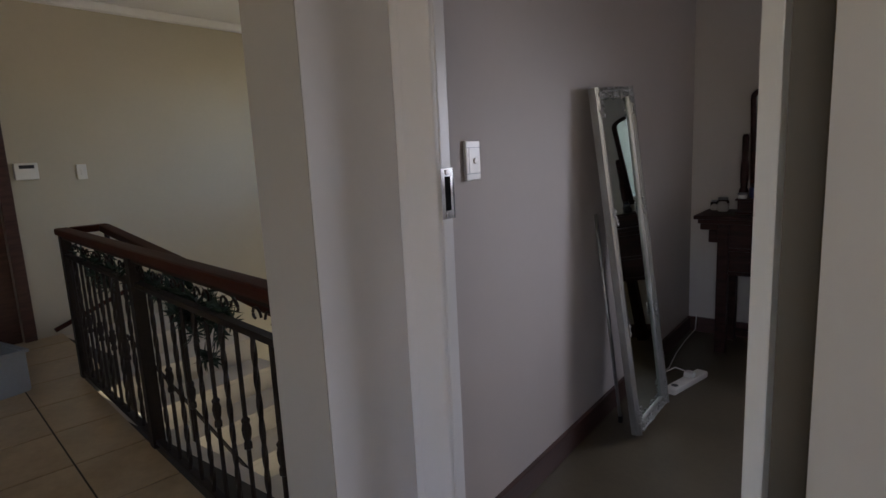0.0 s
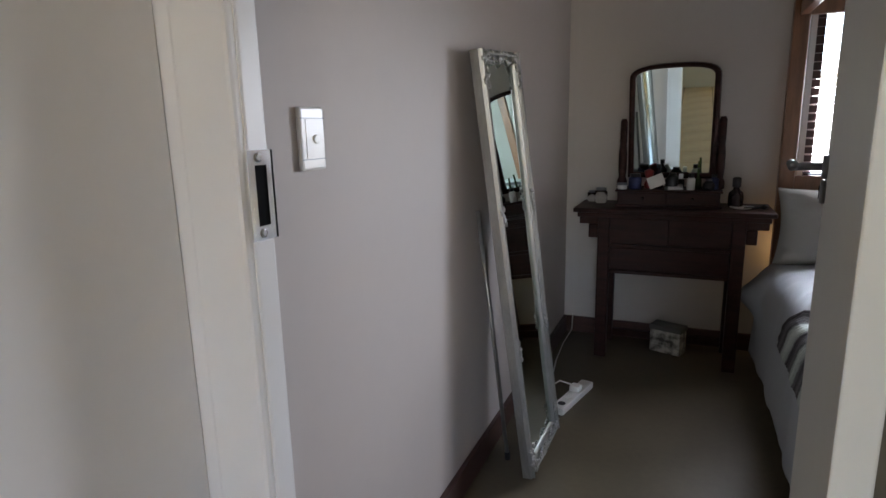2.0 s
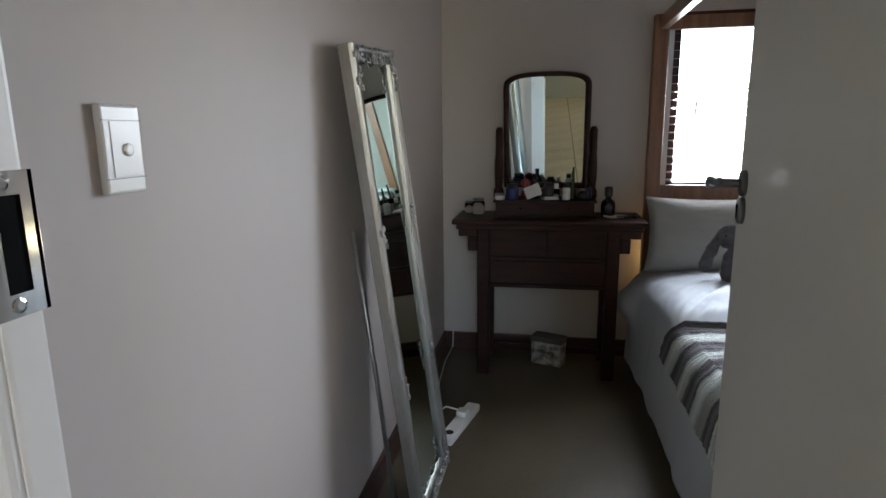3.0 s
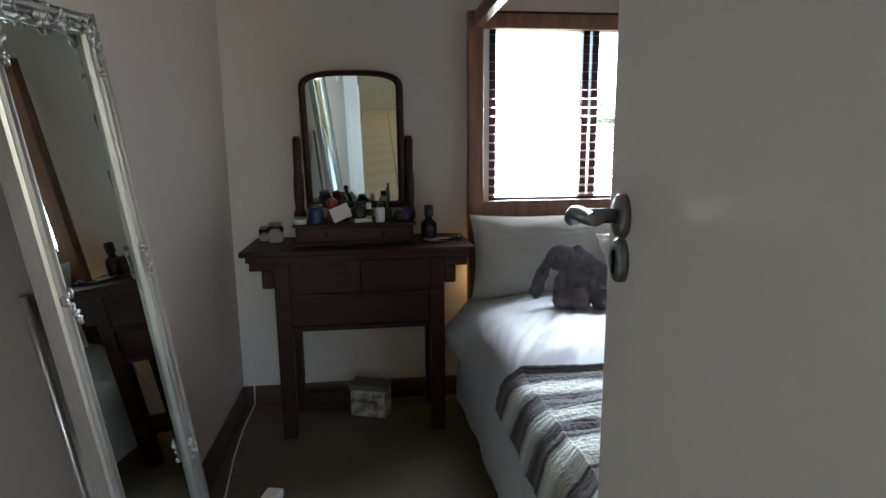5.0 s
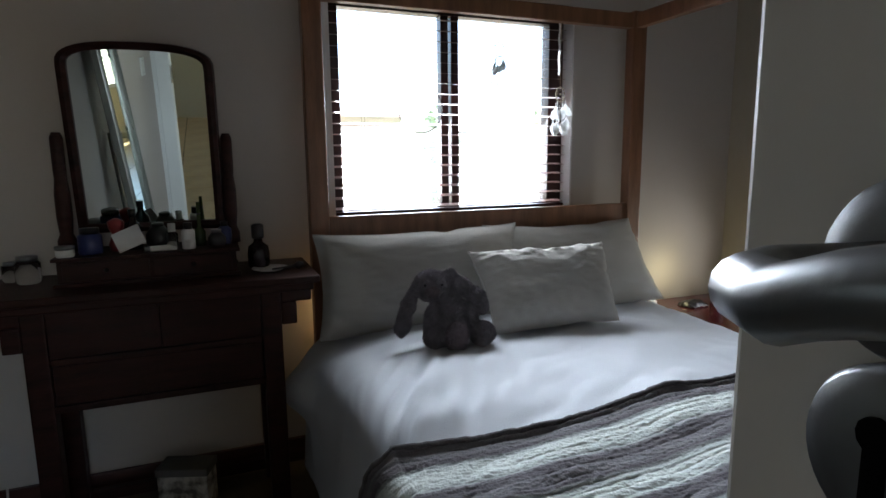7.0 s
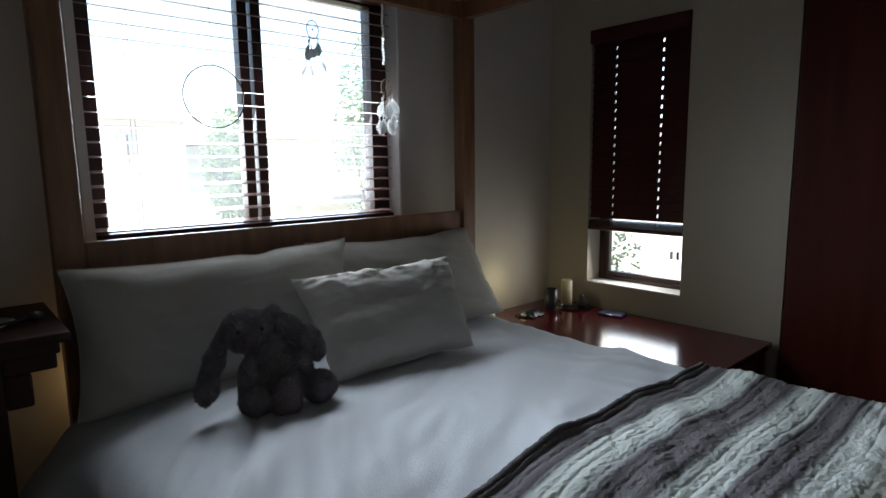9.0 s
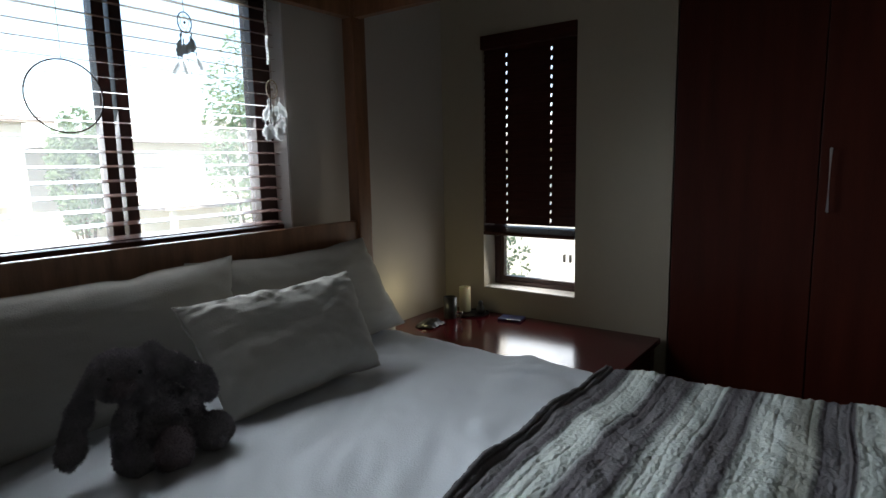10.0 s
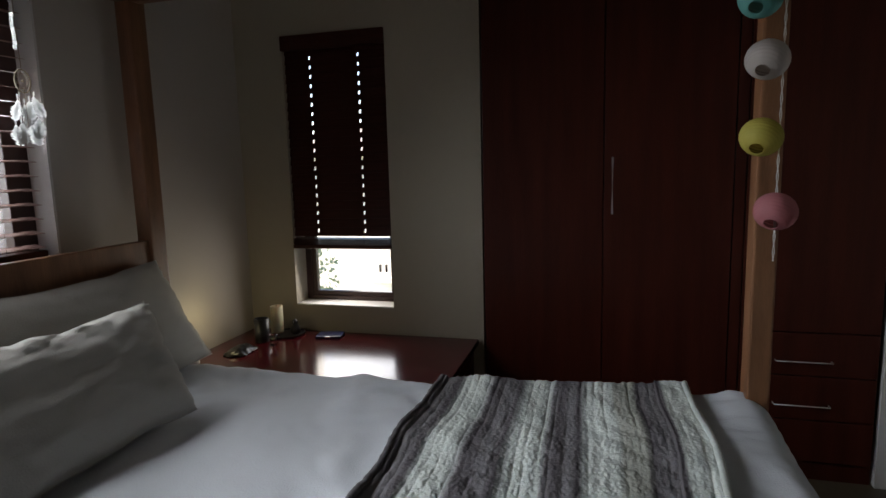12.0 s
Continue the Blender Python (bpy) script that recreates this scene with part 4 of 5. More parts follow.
def gathers(x, y):
    """Sharp creases that fan out at the corner of the throw, and soft ones along the far edge."""
    h = 0.0
    for cx, cy, a, reach, deep in ((0.20, 2.82, 1.15, 0.30, 0.036), (1.42, 2.78, 2.2, 0.22, 0.010), (1.45, 1.93, 1.9, 0.30, 0.014)):
        dx, dy = x - cx, y - cy
        along, over = dx * math.cos(a) + dy * math.sin(a), -dx * math.sin(a) + dy * math.cos(a)
        fade = math.exp(-(along / reach) ** 2 - (over / (reach * 0.75)) ** 2)
        h += deep * fade * (1 - 2.2 * abs(nz(over * 11.0 + along * 1.2, along * 1.1, cx * 9, 1.7)))
    return h * min(1.0, max(0.0, (y - 2.62) / 0.10) + max(0.0, (1.97 - y) / 0.08))


def crease(x, y):
    """Height of the duvet's creases over its flat top."""
    return 0.016 * nz(x * 1.2, y * 1.2, 0, 2.1) + 0.013 * nz(x * 1.6 + y, y * 4 - x * 2, 3, 1.9) + 0.010 * abs(nz(x * 3 + y * 2.5, y * 7 - x * 5, 7, 1.6))


def sag(x, y):
    """How far the duvet sinks towards both sides of the bed."""
    q, w = min(1.0, max(0.0, (x - 0.75) / 0.65)), min(1.0, max(0.0, (0.44 - x) / 0.34))
    return 0.034 * q * q * (3 - 2 * q) * min(1.0, 0.2 + max(0.0, y - 1.95) / 0.45) + 0.036 * w * w


def duvet():
    d = tagged(new("duvet"), "white cotton duvet draped over the bed, softly creased", "duvet")
    x0, x1, y0, y1, top = 0.080, 1.575, 1.79, 3.57, 0.57
    r = 0.075

    def edge(s, lo, hi):
        """s: length along the cloth; returns the place across and the drop."""
        for side, e in ((-1, lo + r), (1, hi - r)):
            over = (s - e) * side
            if over > 0:
                a = over / r
                if a < math.pi / 2:
                    return e + side * r * math.sin(a), r * (1 - math.cos(a))
                return e + side * (r + 0.06 * (over - r * 1.571)), r + (over - r * math.pi / 2)
        return s, 0.0

    def f(u, v):
        sx = (x0 - 0.44) + u * ((x1 + 0.36) - (x0 - 0.44))
        sy = (y0 - 0.32) + v * (y1 - (y0 - 0.32))
        x, dx = edge(sx, x0, x1)
        y, dy = edge(sy, y0, y1 + 1)
        drop = math.hypot(dx, dy)
        fold = 0.03 * min(1, drop * 5) * (math.sin(sy * 15 + 2 * nz(sy, 0, 0, 2)) * (1 if dx > 0.02 else 0) * 0.3 + nz(sx, sy, 1, 3.0))
        x += math.copysign(fold, x - 0.8) * (1 if dx > 0.01 else 0)
        y -= fold * (1 if dy > 0.01 else 0)
        wr = crease(sx, sy) + gathers(sx, sy) - sag(sx, sy)
        bulge = 0.015 * math.exp(-((sx - 0.5) ** 2 + (sy - 3.1) ** 2) / 0.3)
        if sy > 3.2 and dx > 0.01 and sx < 0.5:
            q = min(1.0, (sy - 3.2) / 0.28)
            x -= 0.085 * q * q * math.exp(-((dx - 0.16) / 0.075) ** 2) + 0.015 * q
        return (x, y, max(0.035, top - drop + wr + bulge))
    bm = bmesh.new()
    sheet(bm, 150, 150, f)
    ob = part("cover", bm, M_SHEET, d, smooth=True)
    md = ob.modifiers.new("thickness", "SOLIDIFY")
    md.thickness, md.offset = 0.012, -1


def throw():
    t = tagged(new("striped_throw"), "fluffy grey and white striped throw spread across the bed", "blanket")
    x0, x1, top, r = 0.068, 1.576, 0.579, 0.08

    def f(u, v):
        sx = (x0 - 0.13) + u * (x1 + 0.14 - (x0 - 0.13))
        hang = max(0.0, (x0 + 0.22 - sx) / 0.35) ** 1.5
        y = (2.60 + 0.08 * min(1, max(0, (sx - 0.3) / 1.2)) + 0.025 * nz(sx, 0, 0, 3) + 0.16 * hang) * (1 - v) + (1.985 + 0.02 * nz(sx, 5, 0, 3)) * v
        x, drop = sx, 0.0
        for side, e in ((-1, x0 + r), (1, x1 - r)):
            over = (sx - e) * side
            if over > 0:
                a = over / r
                if a < math.pi / 2:
                    x, drop = e + side * r * math.sin(a), r * (1 - math.cos(a))
                else:
                    x, drop = e + side * (r + 0.12 * (over - r * 1.571)), r + (over - r * math.pi / 2)
        fold = 0.010 * nz(sx * 2, y * 4, 2, 1.6) + 0.010 * nz(sx * 1.3 + y, y * 1.3, 4, 2.2)
        w = v + 0.022 * nz(0.5, v * 9, 2, 1.7) + 0.004 * nz(sx, v * 6, 1, 3.5)
        rib = 0.8 * max(0.0, 1 - abs(math.sin(w * 27 * math.pi)) ** 0.40) * (0.55 + 0.9 * nz(sx * 0.8, math.floor(w * 27 + 0.5) * 1.7, 6, 2.3))
        fluff = -0.0060 * rib + 0.0018 * nz(sx * 0.8, y * 1.2, 0, 105) + 0.0016 * nz(sx, y, 9, 170) + 0.002 * nz(sx * 0.2, y, 5, 60)
        lump = 0.012 if v > 0.88 or v < 0.03 else 0.0
        if drop > 0.02:
            x += (fold * 1.6 + fluff + 0.01) * (-1 if x < 0.8 else 1)
            return (x - 0.012 * (1 if x < 0.8 else -1), y + 0.05 * drop, top - drop + 0.01 - sag(sx, y))
        return (x, y, top + 0.006 + fold * 0.25 + fluff + lump * 0.5 + crease(sx, y) - sag(sx, y) + 0.015 * math.exp(-((sx - 0.5) ** 2 + (y - 3.1) ** 2) / 0.3))
    bm = bmesh.new()
    sheet(bm, 520, 330, f, uv=True)
    ob = part("fleece", bm, M_THROW, t, smooth=True)
    for v0, v1, m_hem in ((0.0, 0.012, M_HEM), (0.988, 1.0, M_HEM2)):
        bm = bmesh.new()
        pts = []
        for q in range(180):
            p = Vector(f(0.015 + 0.97 * q / 179, (v0 + v1) / 2))
            pts.append((p.x, p.y + 0.002 * nz(p.x, 0, v0, 60), p.z + 0.001))
        tube(bm, pts, [0.0075 + 0.0015 * nz(q * 0.3, v0, 0, 1) for q in range(180)], 8)
        part("hem", bm, m_hem, t, "thick rolled fleece hem", True)
    md = ob.modifiers.new("thickness", "SOLIDIFY")
    md.thickness, md.offset = 0.009, -1


def bunny():
    t = tagged(new("plush_rabbit"), "grey long-eared plush rabbit sitting against the pillows", "soft toy")
    RX, RY, RZ = (lambda a: Matrix.Rotation(radians(a), 4, "X")), (lambda a: Matrix.Rotation(radians(a), 4, "Y")), (lambda a: Matrix.Rotation(radians(a), 4, "Z"))
    rnd = random.Random(12)

    def plush(name, blobs, material=None, fur=1.0, label=""):
        """Soft ellipsoids with a lumpy skin and a pile of short tufts."""
        verts, faces, tufts = [], [], []
        for x, y, z, rx, ry, rz, rot in blobs:
            m = Matrix.Translation((x, y, z)) @ rot @ Matrix.Diagonal((rx, ry, rz, 1))
            bm = bmesh.new()
            bmesh.ops.create_icosphere(bm, subdivisions=4, radius=1, matrix=m)
            bm.normal_update()
            for v in bm.verts:
                v.co += v.normal * (0.003 * nz(*v.co, 45) + 0.002 * nz(*v.co, 110))
            base = len(verts)
            verts += [v.co.copy() for v in bm.verts]
            faces += [[base + v.index for v in f.verts] for f in bm.faces]
            for f in bm.faces:
                for _ in range(max(1, round(f.calc_area() * 3.0e5 * fur))):
                    w = [rnd.random() for _ in range(3)]
                    c = sum((v.co * k for v, k in zip(f.verts, w)), Vector()) / sum(w)
                    tufts.append((c, f.normal.copy()))
            bm.free()
        for c, n in tufts:
            d = (n + 0.7 * Vector((rnd.gauss(0, 1), rnd.gauss(0, 1), rnd.gauss(-0.5, 1)))).normalized() * rnd.uniform(0.004, 0.0085)
            side = d.cross(Vector((rnd.random(), rnd.random(), rnd.random()))).normalized() * 0.0009
            k = len(verts)
            verts += [c - side, c + side, c + d]
            faces.append((k, k + 1, k + 2))
        me = bpy.data.meshes.new(name)
        me.from_pydata(verts, [], faces)
        me.materials.append(material or M_BUNNY)
        me.polygons.foreach_set("use_smooth", [True] * len(me.polygons))
        ob = new(name, me)
        ob.parent = t
        if label:
            tagged(ob, label)
        return ob
    I = Matrix()
    plush("body", [(0.012, 0.0, 0.070, 0.062, 0.054, 0.078, I), (0.000, 0.004, 0.125, 0.045, 0.042, 0.045, I)])
    head = plush("head", [(-0.044, -0.012, 0.180, 0.050, 0.047, 0.044, I), (-0.045, -0.032, 0.169, 0.032, 0.032, 0.026, I)])
    nose = plush("muzzle", [(-0.050, -0.064, 0.168, 0.018, 0.012, 0.012, I)], M_NOSE, 1.0, "paler pinkish plush muzzle")
    nose.parent = head
    for x, y in ((-0.068, -0.056), (-0.020, -0.056)):
        bm = bmesh.new()
        bmesh.ops.create_icosphere(bm, subdivisions=2, radius=0.0042, matrix=Matrix.Translation((x, y, 0.186)))
        part("eye", bm, M_BLACKP, head, "small black bead eye", True)
    plush("ear", [(-0.092, 0.002, 0.165, 0.016, 0.012, 0.034, RY(30)), (-0.112, 0.0, 0.122, 0.021, 0.012, 0.045, RY(20)), (-0.128, -0.002, 0.074, 0.023, 0.012, 0.040, RY(12))])
    plush("ear", [(0.010, 0.0, 0.198, 0.028, 0.015, 0.022, RY(-65)), (0.046, -0.004, 0.174, 0.024, 0.015, 0.044, RY(-55)), (0.088, -0.006, 0.140, 0.026, 0.015, 0.042, RY(-42)), (0.102, -0.006, 0.116, 0.022, 0.014, 0.026, RY(-15))])
    plush("arm", [(-0.050, -0.030, 0.085, 0.019, 0.022, 0.050, RX(18) @ RY(8))])
    plush("arm", [(0.066, -0.022, 0.085, 0.019, 0.022, 0.048, RX(18) @ RY(-12))])
    plush("leg", [(-0.040, -0.035, 0.036, 0.030, 0.046, 0.034, RZ(15))])
    plush("leg", [(0.098, -0.030, 0.038, 0.036, 0.040, 0.034, RZ(-25))])
    plush("foot", [(0.014, -0.074, 0.040, 0.032, 0.022, 0.045, RX(10))], M_NOSE, 0.6, "paler grey plush foot sole")
    t.matrix_basis = pose(0.435, 3.18, 0.582, -6, 0, -12)
    t.scale = (1.08, 1.08, 1.08)
    return t


# ---- windows and blinds ----
def blind(name, label, m, width, z_top, z_bot, pitch, tilt, depth, holes=(), cat="blind", slat=None):
    t = tagged(new(name), label, cat)
    t.matrix_basis = m
    bm = bmesh.new()
    box(bm, -0.005, width + 0.005, -0.03, 0.03, z_top - 0.005, z_top + 0.055, bevel=0.003)
    part("headrail", bm, M_BLIND, t)
    bm = bmesh.new()
    cuts = [0.0, *[h for hole in holes for h in (hole - 0.0036, hole + 0.0036)], width]
    for i in range(0, len(cuts), 2):
        box(bm, cuts[i], cuts[i + 1], -depth / 2, depth / 2, -0.0008, 0.0008)
    for h in holes:
        box(bm, h - 0.0036, h + 0.0036, -depth / 2, -depth * 0.16, -0.0009, 0.0009)
        box(bm, h - 0.0036, h + 0.0036, depth * 0.16, depth / 2, -0.0009, 0.0009)
    me = finish("slat", bm, slat or M_BLIND)
    if holes:
        for q in range(5):
            ob = new("slat", me)
            ob.parent, ob.matrix_basis = t, Matrix.Translation((0, 0, z_bot + 0.022 + q * 0.0052)) @ Matrix.Rotation(radians(3), 4, "X")
    z, k = z_bot + (0.077 if holes else 0.03), 0
    while z < z_top + (0.03 if holes else -0.012):
        ob = new("slat", me)
        ob.parent = t
        ob.matrix_basis = Matrix.Translation((0, 0, z)) @ Matrix.Rotation(radians(tilt), 4, "X")
        z += pitch
        k += 1
    bpart("bottom_rail", (0, width, -0.026, 0.026, z_bot, z_bot + 0.018), M_BLIND, t, 0.004)
    for x in (holes or (0.12, width / 2, width - 0.12)):
        for y in ((-depth / 2 - 0.001, depth / 2 + 0.001) if not holes else (-0.022,)):
            bm = bmesh.new()
            tube(bm, [(x, y, z_bot + 0.01), (x, y, z_top)], 0.0006, 4)
            part("ladder_cord", bm, M_BLIND, t)
    return t


def windows():
    w = tagged(new("window_1"), "dark brown framed sliding window", kind="structure")
    Y = 3.845
    for d in ((0.215, 0.262, 0.965, 1.735), (1.192, 1.27, 0.965, 1.735), (0.19, 1.27, 0.93, 0.965), (0.19, 1.27, 1.735, 1.80)):
        bpart("window_frame", (d[0], d[1], Y - 0.02, Y + 0.04, d[2], d[3]), M_FRAME, w, 0.003)
    for x in (0.682, 0.728):
        bpart("sash_stile", (x, x + 0.033, Y - 0.015, Y + 0.03, 0.965, 1.735), M_FRAME, w, 0.002)
    for a, b in ((0.262, 0.682), (0.761, 1.192)):
        g = bpart("pane", (a, b, Y + 0.008, Y + 0.011, 0.965, 1.735), M_PANE, w, 0)
        g.visible_shadow = False
    bpart("window_sill", (0.19, 1.27, 3.752, Y - 0.021, 0.93, 0.942), M_TRIM, w, 0.002)
    w2 = tagged(new("window_2"), "dark brown framed narrow window", kind="structure")
    X = 2.30
    for d in ((3.06, 3.09, 0.58, 1.735), (3.49, 3.52, 0.58, 1.735), (3.09, 3.49, 0.58, 0.605), (3.09, 3.49, 1.70, 1.735)):
        bpart("window_frame", (X, X + 0.05, d[0], d[1], d[2], d[3]), M_FRAME, w2, 0.003)
    for d in ((3.09, 3.108, 0.605, 1.70), (3.472, 3.49, 0.605, 1.70), (3.108, 3.472, 0.605, 0.625)):
        bpart("sash", (X + 0.008, X + 0.035, d[0], d[1], d[2], d[3]), M_FRAME, w2, 0.002)
    g = bpart("pane", (X + 0.02, X + 0.023, 3.108, 3.472, 0.625, 1.70), M_PANE, w2, 0)
    g.visible_shadow = False
    for y in (3.100, 3.129):
        bpart("window_stay", (X + 0.002, X + 0.019, y + 0.024, y + 0.033, 0.716, 0.752), M_BLACKP, w2, 0.002)
    bpart("window_sill", (2.202, X - 0.001, 3.06, 3.52, 0.58, 0.586), M_TRIM, w2, 0.001)
    blind("venetian_blind_wide", "dark wooden venetian blind with open slats in the main window", pose(0.219, 3.785, 0), 1.018, 1.745, 0.945, 0.0405, 9, 0.045, slat=M_SLAT_LIT)
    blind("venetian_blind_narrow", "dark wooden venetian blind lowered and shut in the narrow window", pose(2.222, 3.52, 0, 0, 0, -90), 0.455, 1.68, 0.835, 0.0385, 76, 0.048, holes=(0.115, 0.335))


def window_hangings():
    h = tagged(new("hoop"), "thin brown ring hanging in the main window", "window ornament")
    bm = bmesh.new()
    tube(bm, [(0.56 + 0.092 * math.cos(a * math.pi / 18), 3.742, 1.357 + 0.092 * math.sin(a * math.pi / 18)) for a in range(37)], 0.0022, 6)
    part("ring", bm, M_DARK, h)
    bm = bmesh.new()
    tube(bm, [(0.56, 3.742, 1.449), (0.56, 3.742, 1.745)], 0.0007, 4)
    part("thread", bm, M_DARK, h)
    dreamcatcher("small white-feathered dreamcatcher hanging at the window edge", 1.168, 3.695, 1.425, M_FEATHER, 1.25, 3)
    dreamcatcher("small grey-feathered dreamcatcher hanging against the bright window", 0.905, 3.745, 1.60, M_GREYF, 0.95, 8)
    rb = tagged(new("lace_ribbon"), "narrow white lace ribbon hanging at the window edge", "ribbon")
    bm = bmesh.new()
    rnd = random.Random(31)
    for q in range(22):
        z = 1.505 + q * 0.0118
        x = 1.162 + 0.0015 * math.sin(q * 0.9)
        box(bm, x - 0.0045 + rnd.uniform(-0.001, 0.001), x + 0.0045 + rnd.uniform(-0.001, 0.001), 3.6985, 3.6995, z, z + 0.0108)
    part("band", bm, M_FEATHER, rb)


def dreamcatcher(label, cx, cy, cz, material, k, seed):
    d = tagged(new("dreamcatcher"), label, "dreamcatcher")
    bm = bmesh.new()
    tube(bm, [(cx + 0.022 * math.cos(a * math.pi / 12), cy, cz + 0.03 * math.sin(a * math.pi / 12)) for a in range(25)], 0.002, 5)
    part("ring", bm, M_TWINE if material is M_FEATHER else material, d)
    bm = bmesh.new()
    for a in range(8):
        q = a * math.pi / 4
        tube(bm, [(cx + 0.022 * math.cos(q), cy, cz + 0.03 * math.sin(q)), (cx + 0.022 * math.cos(q + 2), cy, cz + 0.03 * math.sin(q + 2))], 0.0006, 3)
    part("web", bm, M_TWINE, d)
    bm = bmesh.new()
    lathe(bm, [(0.002, -0.004), (0.0042, 0), (0.002, 0.004)], 8, Matrix.Translation((cx, cy, cz)))
    part("bead", bm, M_TWINE, d)
    bm = bmesh.new()
    tube(bm, [(cx, cy, cz + 0.03), (cx - 0.002, cy, (cz + 1.76) / 2), (cx, cy, 1.76)], 0.0012, 4)
    for dx, zb in ((-0.018, -0.065), (0.002, -0.12), (0.026, -0.075)):
        tube(bm, [(cx + dx * 0.7, cy, cz - 0.022), (cx + dx, cy, cz + zb)], 0.0008, 3)
    part("cord", bm, M_TWINE, d)
    rnd = random.Random(seed)
    for x, z in ((-0.022, -0.060), (-0.010, -0.052), (0.026, -0.048), (0.018, -0.060), (-0.030, -0.125), (-0.012, -0.120), (0.006, -0.125), (0.030, -0.105), (-0.004, -0.070)):
        bm = bmesh.new()
        ax = Vector((rnd.uniform(-0.5, 0.5), rnd.uniform(-0.2, 0.2), -1)).normalized()
        base = Vector((cx + x, cy + rnd.uniform(-0.012, 0.012), cz + z + 0.012))
        tube(bm, [base + Vector((0, 0, 0.012)), base], 0.0022, 5)
        spine = [base + ax * (q * 0.0042 * k) for q in range(12)]
        turn = rnd.uniform(-1, 1)
        for s in (-1, 1):
            for q in range(11):
                ln = 0.017 * k * math.sin((q + 1.6) / 13.5 * math.pi)
                e = spine[q] + Vector((s * ln * math.cos(turn), s * ln * math.sin(turn) + rnd.uniform(-0.003, 0.003), -0.007 + rnd.uniform(-0.003, 0.002)))
                bm.faces.new((bm.verts.new(spine[q]), bm.verts.new(e), bm.verts.new(spine[min(q + 3, 11)])))
        part("feather", bm, material, d)


# ---- right side of the room ----
def desk():
    t = thing("low_chest", "low glossy red mahogany side table below the narrow window", "side table", (0, 0, 0))
    bm = bmesh.new()
    box(bm, 1.64, 2.190, 2.69, 3.735, 0.445, 0.468, bevel=0.003)
    part("top", bm, M_RED, t)
    for x0, x1, y0, y1 in ((1.66, 1.71, 2.71, 2.76), (2.13, 2.18, 2.71, 2.76), (1.66, 1.71, 3.68, 3.73), (2.13, 2.18, 3.68, 3.73)):
        bpart("leg", (x0, x1, y0, y1, 0, 0.445), M_WARD, t, 0.003)
    bpart("apron", (1.67, 1.69, 2.76, 3.68, 0.37, 0.444), M_WARD, t)
    bpart("apron", (1.71, 2.13, 2.715, 2.735, 0.37, 0.444), M_WARD, t)
    Z = 0.468
    c = bottle("dark_tumbler", "black cylindrical tumbler on the side table", 1.995, 3.575, Z, [(0.028, 0), (0.030, 0.004), (0.031, 0.10), (0.027, 0.10), (0.026, 0.01)], M_BLACKP, None, None, "tumbler", 24)
    k = thing("pillar_candle", "cream pillar candle on a black tray on the side table", "candle", (2.115, 3.575, Z + 0.006))
    bm = bmesh.new()
    lathe(bm, [(0.026, 0), (0.027, 0.01), (0.027, 0.118), (0.022, 0.120), (0.012, 0.110)], 24)
    part("wax", bm, M_CANDLE, k, smooth=True)
    bm = bmesh.new()
    tube(bm, [(0, 0, 0.108), (0.001, 0, 0.124)], 0.0012, 5)
    part("wick", bm, M_BLACKP, k)
    tr = thing("black_tray", "small black tray holding the candle on the side table", "tray", (2.112, 3.525, Z))
    bm = bmesh.new()
    lathe(bm, [(0.070, 0), (0.076, 0.008), (0.072, 0.008), (0.068, 0.003)], 28)
    part("dish", bm, M_BLACKP, tr)
    g = bottle("liqueur_glass", "small clear glass on the side table", 1.965, 3.505, Z, [(0.012, 0), (0.013, 0.003), (0.004, 0.01), (0.016, 0.03), (0.017, 0.045)], M_GLASS, None, None, "glass")
    o = thing("black_figurine", "small dark rounded ornament on the tray", "ornament", (2.118, 3.490, Z + 0.006))
    bm = bmesh.new()
    lathe(bm, [(0.018, 0), (0.024, 0.012), (0.018, 0.03), (0.010, 0.04), (0.013, 0.05), (0.006, 0.062)], 16)
    part("body", bm, M_BLACKP, o, smooth=True)
    b = thing("blue_case", "flat dark blue case lying on the side table", "case", (2.12, 3.325, Z), turn=10)
    bm = bmesh.new()
    box(bm, -0.04, 0.04, -0.055, 0.055, 0, 0.011, bevel=0.005)
    part("shell", bm, M_BLUE, b)
    bpart("clasp", (-0.042, -0.038, -0.012, 0.012, 0.004, 0.01), M_CHROME, b, 0.001)
    r = thing("black_pouch", "crumpled black pouch lying on the side table beside the pillow", "pouch", (1.85, 3.58, Z))
    bm = bmesh.new()
    sheet(bm, 24, 16, lambda u, v: (0.075 * (2 * u - 1) * (1 - 0.3 * abs(2 * v - 1)), 0.045 * (2 * v - 1), 0.026 * max(0, math.sin(math.pi * u) * math.sin(math.pi * v)) ** 0.6 + 0.006 * nz(u, v, 0, 6) + 0.003))
    part("fabric", bm, M_BLACKP, r, smooth=True)
    l = thing("bedside_light", "small glowing white light standing behind the pillow on the side table", "lamp", (1.69, 3.67, Z))
    bm = bmesh.new()
    lathe(bm, [(0.018, 0), (0.02, 0.004), (0.02, 0.018), (0.008, 0.02)], 16)
    part("base", bm, M_PLASTIC, l, smooth=True)
    bm = bmesh.new()
    lathe(bm, [(0.008, 0.02), (0.016, 0.03), (0.018, 0.045), (0.010, 0.06)], 16)
    o = part("globe", bm, M_BULB, l, smooth=True)
    o.visible_shadow = False


